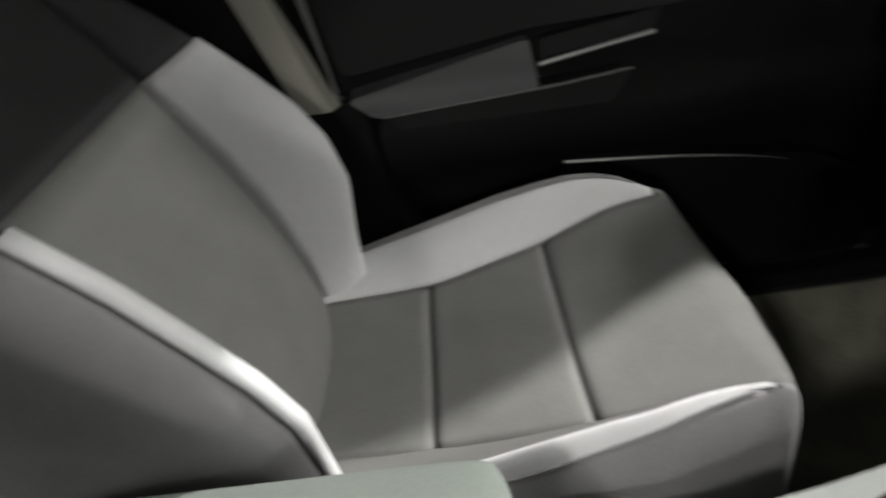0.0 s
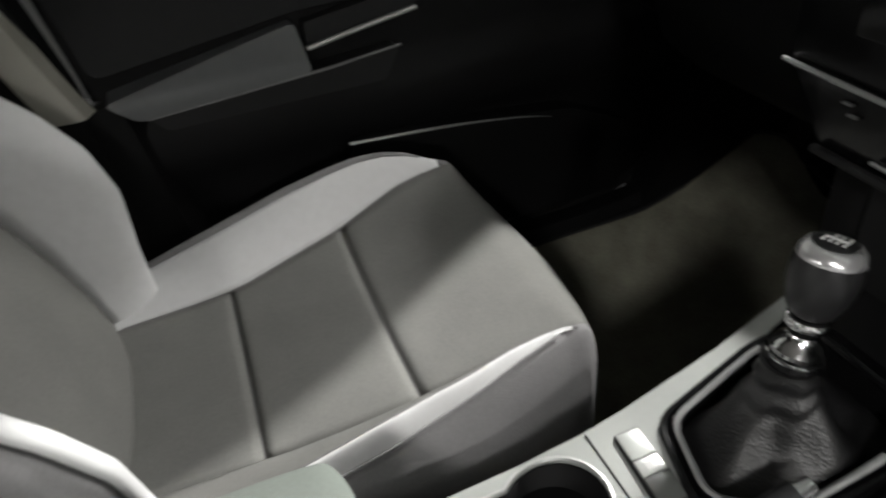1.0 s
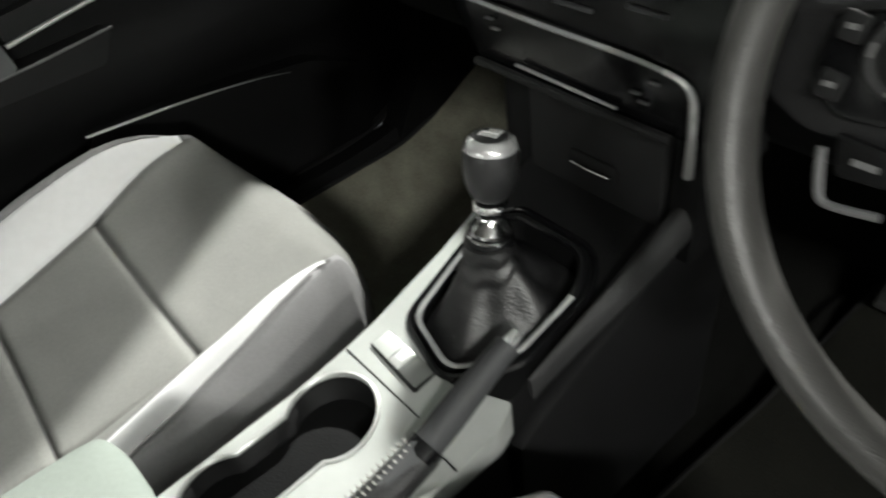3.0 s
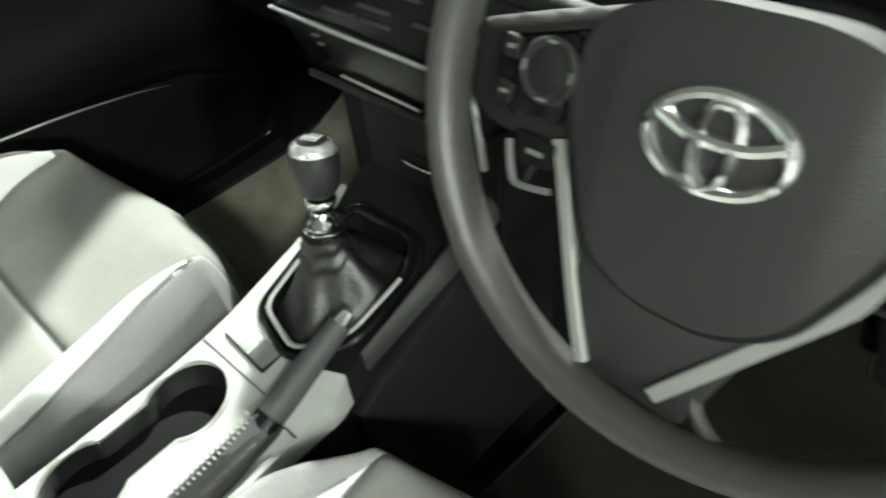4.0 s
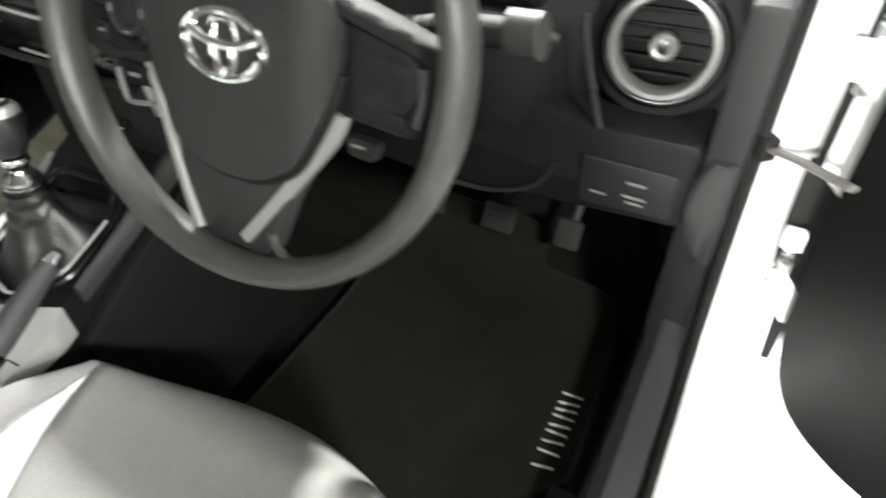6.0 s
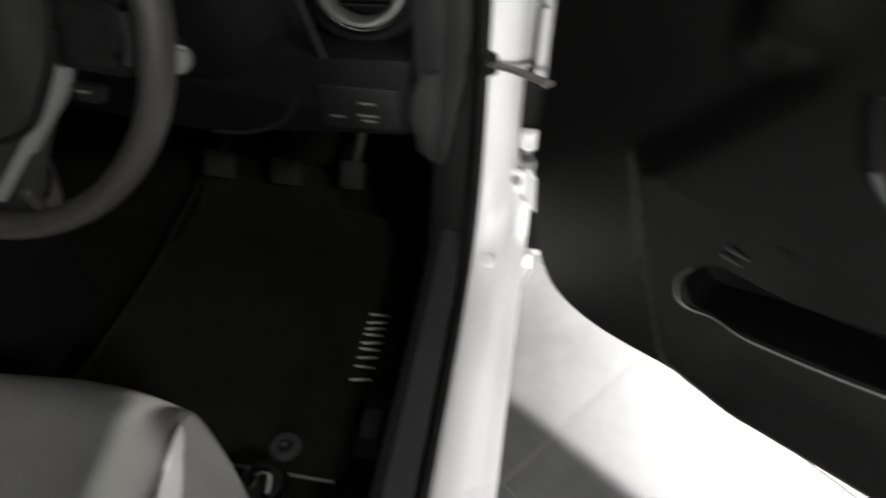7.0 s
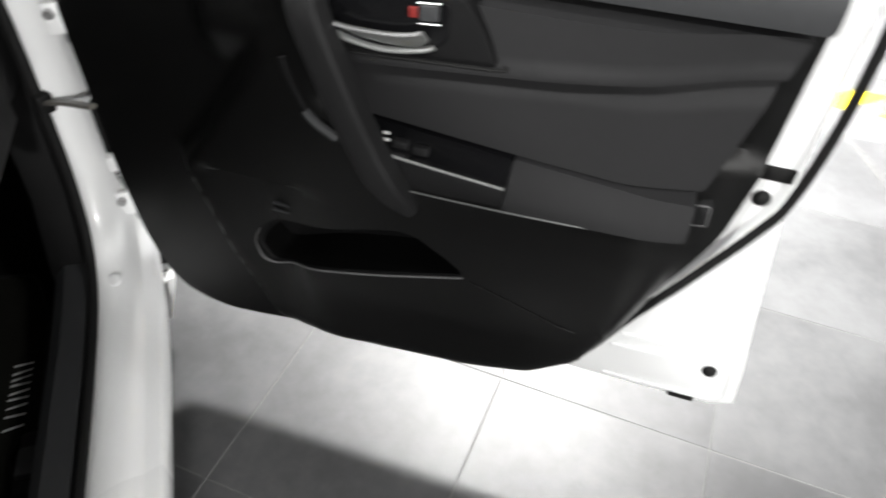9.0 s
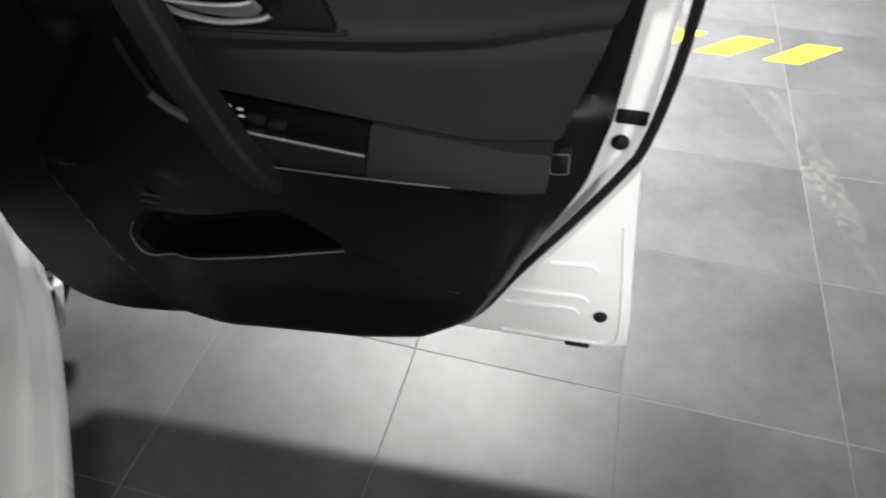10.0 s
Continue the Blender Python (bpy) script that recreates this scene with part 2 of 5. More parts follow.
BLACK = material("grained_black_plastic", (0.005, 0.005, 0.0053), 0.6, vary=0.15, scale=60, bump=0.35, bump_scale=700, spec=0.13)
BLACK_SOFT = material("soft_black_plastic", (0.011, 0.011, 0.0115), 0.6, vary=0.12, scale=60, bump=0.3, bump_scale=900, spec=0.22)
BLACK_GLOSS = material("piano_black_plastic", (0.004, 0.004, 0.0045), 0.2, vary=0.1, scale=20, spec=0.25)
DOOR_TRIM = material("grained_black_door_plastic", (0.003, 0.003, 0.003), 0.36, vary=0.15, scale=60, bump=0.3, bump_scale=700, spec=0.24)
BRIGHT_SATIN = material("polished_silver", (0.8, 0.8, 0.81), 0.22, metal=1.0, vary=0.04, scale=60)
GREY_PAD = material("charcoal_leatherette_pad", (0.035, 0.036, 0.038), 0.6, vary=0.08, scale=80, bump=0.25, bump_scale=800, spec=0.4)
PANEL_GREY = material("charcoal_door_insert", (0.0118, 0.0118, 0.0125), 0.75, vary=0.08, scale=80, bump=0.25, bump_scale=900, spec=0.25)
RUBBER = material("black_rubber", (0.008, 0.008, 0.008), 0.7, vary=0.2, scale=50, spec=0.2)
CARPET = material("black_carpet", (0.007, 0.007, 0.0065), 1.0, vary=0.4, scale=320, bump=1.0, bump_scale=700, spec=0.1)
# One mat carpet twice: passenger light and driver footwell shade put into the colour.
LIT_MAT = material("lit_olive_mat_carpet", (0.14, 0.136, 0.108), 1.0, vary=0.35, scale=320, bump=1.0, bump_scale=600, spec=0.1)
SHADED_MAT = material("shaded_mat_carpet", (0.011, 0.011, 0.009), 1.0, vary=0.4, scale=320, bump=1.0, bump_scale=600, spec=0.1)
PAINT = material("white_car_paint", (0.86, 0.865, 0.87), 0.28, vary=0.02, scale=12, coat=0.6)
CHROME = material("chrome", (0.85, 0.85, 0.86), 0.12, metal=1.0, vary=0.03, scale=30)
SATIN = material("satin_silver_plastic", (0.56, 0.57, 0.56), 0.34, metal=0.75, vary=0.04, scale=70)
SPOKE_SILVER = material("flat_silver_plastic", (0.25, 0.254, 0.246), 0.45, metal=0.25, vary=0.04, scale=70)
VENT_SILVER = material("dull_silver_plastic", (0.22, 0.225, 0.22), 0.4, metal=0.6, vary=0.05, scale=70)
SILVER = material("silver_console_paint", (0.40, 0.414, 0.40), 0.38, metal=0.3, vary=0.05, scale=90, spec=0.5)
BEZEL = material("bright_silver_plastic", (0.75, 0.75, 0.76), 0.22, metal=0.72, vary=0.04, scale=60)
LEATHER = material("black_leather", (0.011, 0.011, 0.0115), 0.4, vary=0.2, scale=70, bump=0.4, bump_scale=420)
WHEEL_LEATHER = material("dark_grey_wheel_leather", (0.042, 0.041, 0.039), 0.38, vary=0.12, scale=70, bump=0.3, bump_scale=650)
DASH_GREY = material("dull_charcoal_plastic", (0.016, 0.016, 0.0165), 0.6, vary=0.1, scale=60, bump=0.3, bump_scale=800, spec=0.3)
KNOB = material("dark_satin_knob", (0.035, 0.035, 0.036), 0.3, metal=0.5, vary=0.08, scale=40, spec=0.5)
AIRBAG = material("charcoal_airbag_cover", (0.0145, 0.0145, 0.015), 0.55, vary=0.08, scale=60, bump=0.3, bump_scale=900)
STITCH = material("light_stitching", (0.28, 0.28, 0.26), 0.8)
PILLAR_TRIM = material("pale_grey_pillar_trim", (0.33, 0.32, 0.28), 0.7, vary=0.05, scale=60, bump=0.2, bump_scale=700)
HEADLINER = material("pale_headliner_cloth", (0.45, 0.44, 0.41), 0.95, vary=0.06, scale=200, bump=0.4, bump_scale=600)
POCKET_RIM = material("pale_grey_edge", (0.12, 0.12, 0.122), 0.35, vary=0.15, scale=60)
DIM_PRINT = material("dim_grey_print", (0.13, 0.13, 0.13), 0.6)
PRINT = material("white_print", (0.75, 0.75, 0.75), 0.6)
SCUFF = dust("dried_floor_dust", (0.22, 0.22, 0.205))
PEDAL_RUBBER = material("worn_grey_pedal_rubber", (0.015, 0.015, 0.0145), 0.75, vary=0.2, scale=60)
WOVEN_WHITE = material("pale_woven_thread", (0.5, 0.5, 0.49), 0.85, vary=0.2, scale=400)
STALK_GREY = material("grey_stalk_plastic", (0.024, 0.024, 0.023), 0.5, vary=0.1, scale=60)
LIT_ARM_PAD = material("lit_leatherette_armrest", (0.075, 0.078, 0.08), 0.55, vary=0.08, scale=80, bump=0.25, bump_scale=800, spec=0.4)
RED = material("red_marker", (0.16, 0.012, 0.01), 0.5)
ARM_STEEL = material("oiled_grey_steel", (0.10, 0.095, 0.085), 0.45, vary=0.25, scale=60)
STEEL = material("zinc_plated_steel", (0.5, 0.5, 0.5), 0.35, metal=1.0, vary=0.1, scale=80)
TILE = material("grey_porcelain_tile", (0.058, 0.058, 0.060), 0.46, vary=0.24, scale=22, stains=0.5, bump=0.05, bump_scale=60)
GROUT = material("pale_grout", (0.15, 0.15, 0.146), 0.8, vary=0.2, scale=60)
YELLOW = material("yellow_floor_paint", (0.85, 0.62, 0.02), 0.5, vary=0.08, scale=40)
WALL = material("grey_wall_paint", (0.24, 0.24, 0.235), 0.8, vary=0.04, scale=8)
GLASS = glass("clear_car_glass", (0.86, 0.9, 0.88))
GLASS_TINT = glass("tinted_car_glass", (0.84, 0.86, 0.85))
GLASS_DARK = glass("dark_privacy_glass", (0.12, 0.13, 0.13))
DIFFUSER = glow("lamp_diffuser", (1.0, 0.985, 0.95), 6.0)

# ---- showroom ----
A0, TU, TV, TS = V((1.447, 0.73, 0)), V((0.7815, -0.624, 0)), V((0.624, 0.7815, 0)), 0.45
X0, X1, Y0, Y1 = -5.2, 9.4, -9.0, 6.2


def room():
    fl = link("floor", box(X0, X1, Y0, Y1, -0.12, -0.0012, 0), GROUT)
    tagged(fl, "grey porcelain tiled showroom floor with thin pale joints", "floor", kind="structure")
    for name, b in (("wall_north", (X0 - .2, X1 + .2, Y1, Y1 + .2)), ("wall_south", (X0 - .2, X1 + .2, Y0 - .2, Y0)), ("wall_west", (X0 - .2, X0, Y0, Y1)), ("wall_east", (X1, X1 + .2, Y0, Y1))):
        w = link(name, box(*b, -0.12, CEILING, 0), WALL)
        tagged(w, "plain grey painted showroom wall", "wall", kind="structure")
    c = link("ceiling", box(X0 - .2, X1 + .2, Y0 - .2, Y1 + .2, CEILING, CEILING + 0.15, 0), WALL)
    tagged(c, "plain grey showroom ceiling", "ceiling", kind="structure")
    # housings and diffusers for the added, unseen panels
    for x, y, sx, sy, turn in LAMPS:
        t = thing("added_ceiling_lamp", "unseen flat white ceiling light panel, added to fit the light, lit", "lamp", "ceiling lamps", m=pose(x, y, CEILING, 0, 0, turn))
        part("housing", box(-sx / 2 - .03, sx / 2 + .03, -sy / 2 - .03, sy / 2 + .03, -0.05, -0.001, 0.006), WALL, t)
        part("diffuser", box(-sx / 2, sx / 2, -sy / 2, sy / 2, -0.056, -0.051, 0), DIFFUSER, t, "glowing white diffuser")
    return fl


FLOOR = room()


def hazard_stripe(a):
    base = V((2.86, 1.547, 0)) + V((0.79, -0.613, 0)) * a
    along, skew = V((0.79, -0.613, 0)) * 0.122, V((0.225, 0.021, 0))
    bm = bmesh.new()
    lo = [bm.verts.new(p) for p in (base, base + along, base + along + skew, base + skew)]
    r = bmesh.ops.extrude_face_region(bm, geom=[bm.faces.new(lo)])
    for v in r["geom"]:
        if isinstance(v, bmesh.types.BMVert):
            v.co.z = 0.0015
    tagged(link("hazard_stripe", bm, YELLOW), "slanted yellow stripe painted on the grey floor tiles", "floor marking", "row of yellow floor stripes")


for k in range(-4, 2):
    hazard_stripe(k * 0.2365)

# ---- car body ----
BODY = thing("body_shell", "white hatchback body shell with an open driver door aperture", "car")


def aperture(z):
    return 0.72 - 0.14 * step(0.9, 1.37, z)


LOOP = [(-.30, .37), (0, .362), (.4, .36), (.68, .362), (.83, .382), (.915, .44), (.96, .54), (.978, .67), (.985, .81), (.975, .90), (.90, 1.0), (.70, 1.13), (.47, 1.27),
        (.25, 1.345), (0, 1.37), (-.25, 1.36), (-.38, 1.28), (-.42, 1.1), (-.42, .8), (-.40, .55), (-.37, .42)]


def ring_points(n=150):
    pts = smooth_path([(0, y, z) for y, z in LOOP], n, closed=True)
    out = []
    for i, p in enumerate(pts):
        t = (pts[(i + 1) % n] - pts[i - 1]).normalized()
        out.append((p, V((0, t.z, -t.y))))
    mid = V((0, .25, .85))
    if (out[10][0] - mid).dot(out[10][1]) < 0:
        out = [(p, -q) for p, q in out]
    return out


def body_frame(side):
    prof = [(-.012, .012), (0, .0), (.014, -.004), (.034, .003), (.046, .014), (.056, .034), (.061, .047), (.066, .053), (.082, .059), (.0865, .063), (.0865, .13), (.078, .155), (.02, .16), (-.012, .10)]
    rings = [[V((side * (aperture(p.z) + dx), 0, 0)) + p + q * o for dx, o in prof] for p, q in ring_points()]
    part("door_aperture", loft(rings, closed=True), PAINT, BODY, "white painted sill and pillar frame", sharp=50)
    seal = [V((side * (aperture(p.z) - .004), 0, 0)) + p - q * .006 for p, q in ring_points()]
    part("door_seal", tube(seal, .0085, 8, closed=True, axis=(1, 0, 0)), RUBBER, BODY, "black rubber door seal")


body_frame(1)
body_frame(-1)
# inner sill trims, kick panels, floor pan
for side in (1, -1):
    prof = [(.705, .372), (.668, .374), (.650, .362), (.642, .32), (.636, .262), (.70, .255), (.708, .33)]
    rings = [[V((side * x, y, z + dz)) for x, z in prof] for y, dz in [(-.40 + k * .07, .02 * step(.7, .95, -.40 + k * .07) + .30 * max(0, -.40 + k * .07 - .90)) for k in range(23)]]
    # passenger trim in black: its shade is put into the colour
    part("sill_trim", loft(rings), GREY_PAD if side > 0 else BLACK, BODY, "dark plastic sill trim")
    kick = [(.90, .27), (1.22, .27), (1.22, .72), (1.0, .72), (.975, .62), (.955, .50), (.91, .42), (.88, .37)]
    part("kick_panel", prism(kick, lambda a, b, d: V((side * d, a - (.05 if side < 0 else 0), b)), .645, .700 if side > 0 else .714), BLACK, BODY)
part("floor_pan", box(-.70, .70, -1.88, 1.0, .20, .262, .004), CARPET, BODY, "black carpeted car floor")
part("toe_board", loft([[V((x, y, z)) for x in (-.70, .70)] + [V((x, y + .02, z - .03)) for x in (.70, -.70)] for y, z in ((.96, .262), (1.05, .275), (1.16, .34), (1.24, .48), (1.27, .70), (1.28, .98))]), CARPET, BODY)
part("roof_lining", loft([[V((x, y, 1.405 - .03 * (x / .6) ** 2 - .04 * step(.2, .5, y))) for x in (-.6, -.4, -.15, .15, .4, .6)] + [V((x, y, 1.425 - .04 * step(.2, .5, y))) for x in (.6, -.6)] for y in (.48, .3, 0, -.4, -.8, -1.2, -1.6)]), HEADLINER, BODY)
part("roof_panel", loft([[V((x, y, 1.475 - .06 * (x / .64) ** 2 - .06 * step(.1, .52, y))) for x in (-.64, -.4, -.15, .15, .4, .64)] + [V((x, y, 1.428 - .06 * step(.1, .52, y) + .0)) for x in (.64, -.64)] for y in (.52, .3, 0, -.4, -.8, -1.25, -1.7)]), PAINT, BODY)
ws = loft([[V((-.58 - .10 * k, .51 + .62 * k, 1.36 - .36 * k)), V((0, .55 + .66 * k, 1.375 - .36 * k)), V((.58 + .10 * k, .51 + .62 * k, 1.36 - .36 * k)),
            V((.58 + .10 * k, .513 + .62 * k, 1.366 - .36 * k)), V((0, .553 + .66 * k, 1.381 - .36 * k)), V((-.58 - .10 * k, .513 + .62 * k, 1.366 - .36 * k))] for k in (0, .33, .66, 1)])
part("windscreen", ws, GLASS, BODY, "clear laminated windscreen").visible_shadow = False
part("bonnet", loft([[V((x, y, z - .05 * (x / .7) ** 2)) for x in (-.72, -.35, 0, .35, .72)] + [V((x, y, z - .09)) for x in (.72, -.72)] for y, z in ((1.16, 1.0), (1.4, .98), (1.7, .93), (1.95, .85), (2.05, .72))]), PAINT, BODY)
for side in (1, -1):
    fender = [(1.03, .22), (1.09, .22), (1.12, .45), (1.25, .58), (1.42, .63), (1.60, .58), (1.73, .42), (1.78, .25), (1.95, .25), (2.03, .5), (2.0, .72), (1.7, .86), (1.2, .95), (1.03, .96)]
    part("front_wing", prism(fender, lambda a, b, d: V((side * d, a, b)), .74, .855, .02), PAINT, BODY)
    quarter = [(-1.92, .36), (-1.56, .30), (-1.50, .52), (-1.34, .63), (-1.18, .65), (-1.02, .63), (-.88, .52), (-.80, .22), (-.56, .22), (-.56, 1.0), (-1.85, 1.0)]
    part("rear_door_panel", prism(quarter, lambda a, b, d: V((side * d, a, b)), .70, .80, .01), PAINT, BODY)
    part("rear_trim_panel", prism([(-1.8, .27), (-.44, .27), (-.44, 1.0), (-1.8, 1.0)], lambda a, b, d: V((side * d, a, b)), .66, .695), BLACK, BODY)
for side in (1, -1):
    part("rear_pillar_trim", loft([[V((side * (x - .10 * step(.95, 1.36, z)), y + dy, z)) for x, y in ((.675, -.66), (.655, -.50), (.65, -.25), (.66, -.03), (.675, .01), (.705, .02), (.705, -.64))] for z, dy in ((.36, .0), (.6, -.01), (.8, -.03), (1.0, -.07), (1.2, -.12), (1.37, -.16))] if side < 0 else [[V((side * (x - .10 * step(.95, 1.36, z)), y, z)) for x, y in ((.675, -.52), (.65, -.46), (.65, -.44), (.70, -.44), (.70, -.52))] for z in (.36, .8, 1.0, 1.2, 1.36)]), BLACK, BODY, "black centre pillar trim")
    part("rear_side_glass", prism([(-1.8, .99), (-.50, .99), (-.50, 1.34), (-1.6, 1.34)], lambda a, b, d: V((side * (d - .12 * step(.9, 1.37, b)), a, b)), .70, .704, 0), GLASS_DARK, BODY, "dark privacy glass")
part("rear_panel", box(-.80, .80, -1.96, -1.90, .30, 1.0, .02), PAINT, BODY)
part("rear_shelf", box(-.66, .66, -1.88, -1.1, .90, .95, .01), BLACK, BODY)
for side in (1, -1):
    part("tailgate_pillar", tube([(side * .70, -1.88, .98), (side * .62, -1.68, 1.40)], .045, 8), PAINT, BODY)
for y in (-1.18, 1.42):
    for side in (1, -1):
        wm = pose(side * .70, y, .31, 0, 90, 0)
        tyre = part("tyre", lathe([(.19, -.085), (.29, -.09), (.307, -.06), (.31, 0), (.307, .06), (.29, .09), (.19, .085)], 40, wm), RUBBER, BODY)
        part("wheel_disc", lathe([(.02, -.05), (.05, -.06), (.17, -.04), (.2, -.06), (.2, .06), (.02, .04)], 32, wm), SATIN, BODY)

# windscreen pillar trim, and dark boxes that stand in for the shade behind the hinges
part("windscreen_pillar_trim", loft([[V((-xo, y + .01, z - .012)), V((-xo, y - .004, z + .008)), V((-xi - .02, y + .006, z + .014)), V((-xi, y + .012, z + .004)), V((-xi - .01, y + .02, z - .008))] for xo, xi, y, z in ((.715, .655, .93, .975), (.700, .618, .78, 1.06), (.672, .560, .655, 1.13), (.645, .535, .54, 1.21), (.615, .52, .46, 1.27))]), PILLAR_TRIM, BODY, "pale windscreen pillar trim")
part("hinge_gap_shade", box(.776, .797, .990, 1.02, .47, .640, .004), RUBBER, BODY, "dark box for the shade in the recess behind the lower hinge")
part("hinge_gap_shade", box(.7835, .836, 1.003, 1.029, .26, .955, .004), RUBBER, BODY, "dark strip for the shade in the gap between wing and door")
# pale upper and black lower trim of the passenger-side pillar
part("pillar_trim", loft([[V((-.675 + dx + .11 * step(.35, 1, k), y0 - .20 * k + dy, .765 + .58 * k)) for dx, dy in ((0, -.036), (.022, -.030), (.026, 0), (.022, .012), (0, .022), (-.02, 0))] for k, y0 in ((0, -.018), (.06, -.02), (.3, -.02), (.6, -.02), (1, -.02))]), PILLAR_TRIM, BODY, "pale grey pillar trim")
part("pillar_trim", loft([[V((-.70 + dx, yy + dy, z)) for dx, dy in ((-.03, -.09), (.02, -.085), (.03, -.03), (.015, .05), (-.03, .09))] for z, yy in ((.764, -.02), (.62, .0), (.5, .02), (.37, .03))]), BLACK, BODY, "black lower pillar trim")

for x, y, z in ((.750, .845, .3885),):
    part("body_plug", lathe([(.001, .004), (.009, .0035), (.0115, .001), (.0115, -.004)], 20, Matrix.Translation(V((x, y, z))) @ V((-.25, -.55, .8)).to_track_quat("Z", "Y").to_matrix().to_4x4()), PAINT, BODY, "round white plug")

# ---- door hinges and check strap ----
STRAP = thing("check_strap", "black steel door check strap on the white pillar", "door check")
part("arm", tube([(.716, .972, .668), (.76, .935, .683), (.812, .868, .708)], .0075, 8, flat=.55), ARM_STEEL, STRAP, "oiled grey steel arm")
part("bracket", box(-.012, .012, -.012, .012, -.016, .016, .004, m=pose(.722, .968, .669, 0, 0, 40)), RUBBER, STRAP)
for z in (.455, .80):
    h = thing("door_hinge", "white painted steel door hinge with a bolt", "hinge", "door hinges", m=pose(.783, .966, z))
    part("pillar_leaf", box(-.014, .012, -.004, .008, -.024, .024, .003), PAINT, h)
    part("door_leaf", box(0, .008, -.045, .012, -.03, .03, .003, m=pose(0.008, 0, 0, 0, 0, 30)), PAINT, h)
    part("pin", lathe([(.007, -.042), (.009, -.04), (.009, .04), (.007, .042)], 12, pose(.012, .008, 0)), STEEL, h)
    part("bolt", lathe([(.001, .009), (.0075, .009), (.0085, .006), (.0085, 0)], 6, pose(-.004, -.004, .010, 90, 0, 0)), STEEL, h)
    part("knuckle", box(-.004, .022, -.008, .012, .074, .102, .003), PAINT, h, "white upper hinge block")
    part("spring", tube([(.010 + .006 * math.cos(k * 1.2), .004 + .006 * math.sin(k * 1.2), .045 + .0016 * k) for k in range(24)], .0016, 6), STEEL, h, "coiled check spring")
tab = thing("wing_flange", "small white painted flange at the sill's front end", "body flange")
part("flange", loft([[V((x0, .955, z)), V((x1, .955, z)), V((x1, 1.0, z)), V((x0, 1.0, z))] for x0, x1, z in ((.774, .788, .150), (.790, .805, .205), (.804, .8195, .252), (.806, .8185, .262))]), PAINT, tab)
part("flange_tongue", box(.784, .806, .957, .985, .250, .256, .001), PAINT, tab)

# ---- seats ----
ZC = [(-.06, .545), (.06, .546), (.12, .55), (.256, .575), (.34, .592), (.42, .60)]
XB = [(-.06, .135), (.096, .142), (.256, .166), (.34, .182), (.40, .192), (.42, .194)]
ZR = [(-.06, .552), (0, .572), (.07, .592), (.14, .611), (.20, .628), (.26, .641), (.31, .649), (.34, .650), (.37, .646), (.40, .638), (.42, .632)]
XR = [(-.06, .212), (.2, .214), (.30, .210), (.36, .202), (.40, .194), (.42, .195)]


def cushion_point(s, v, flare=0.0):
    """s: 0 middle, 1 band's inner edge, 2 ridge, 3 side, 4 foot of the side. v: forward; past .42 it rolls over the nose."""
    y = min(v, .42)
    a = max(0.0, v - .42) / .10
    cr = curve([(.1, .008), (.256, .012), (.36, .028), (.42, .032)], y)
    xb, xr, zc, zr = curve(XB, y), curve(XR, y), curve(ZC, y), curve(ZR, y)
    side, s = (1 if s >= 0 else -1), abs(s)
    if side < 0:
        xr, zr = xr + flare * (1 - .6 * step(.33, .44, y)), zr + .35 * flare * (1 - step(.36, .44, y))
    if s <= 1:
        x, z = xb * s, zc + cr * s * s
    elif s <= 2:
        k = s - 1
        x, z = xb + (xr - xb) * k, zc + cr + (zr - zc - cr) * (k + .25 * math.sin(math.pi * k) * .5)
    else:
        k = (s - 2) / 2
        x, z = xr + .036 * math.sin(min(1, k * 1.6) * math.pi / 2), zr - (zr - .40) * (k ** 1.35)
    if a > 0:
        ang = min(a, 1.0) * math.pi / 2
        y = .42 + .088 * math.sin(ang) - .055 * (x / .2) ** 2 * math.sin(ang)
        z = z - max(0.0, z - .455) * (1 - math.cos(ang)) - max(0, a - 1) * .08
        x *= 1 - .10 * (1 - math.cos(ang))
    x *= 1 - .12 * step(.27, .53, v) * (x / .21) ** 2
    return V((side * x, y, z))


def patch(fn, s0, s1, v0, v1, ns, nv, pillow=0.0, edge=0.014, up=V((0, 0, 1)), ends=(True, True)):
    bm = bmesh.new()
    rows = []
    for j in range(nv + 1):
        v = v0 + (v1 - v0) * j / nv
        row = []
        for i in range(ns + 1):
            s = s0 + (s1 - s0) * i / ns
            p = fn(s, v)
            if pillow:
                near = min(v - v0 if ends[0] else 9, v1 - v if ends[1] else 9)
                p = p - up * (pillow * (1 - step(0, edge, near)))
            row.append(bm.verts.new(p))
        rows.append(row)
    for a, b in zip(rows, rows[1:]):
        for i in range(ns):
            bm.faces.new((a[i], a[i + 1], b[i + 1], b[i]))
    return bm


BREAK = .37
BD, BN, B0 = V((0, -.45, .893)), V((0, .893, .45)), V((0, -.045, .535))


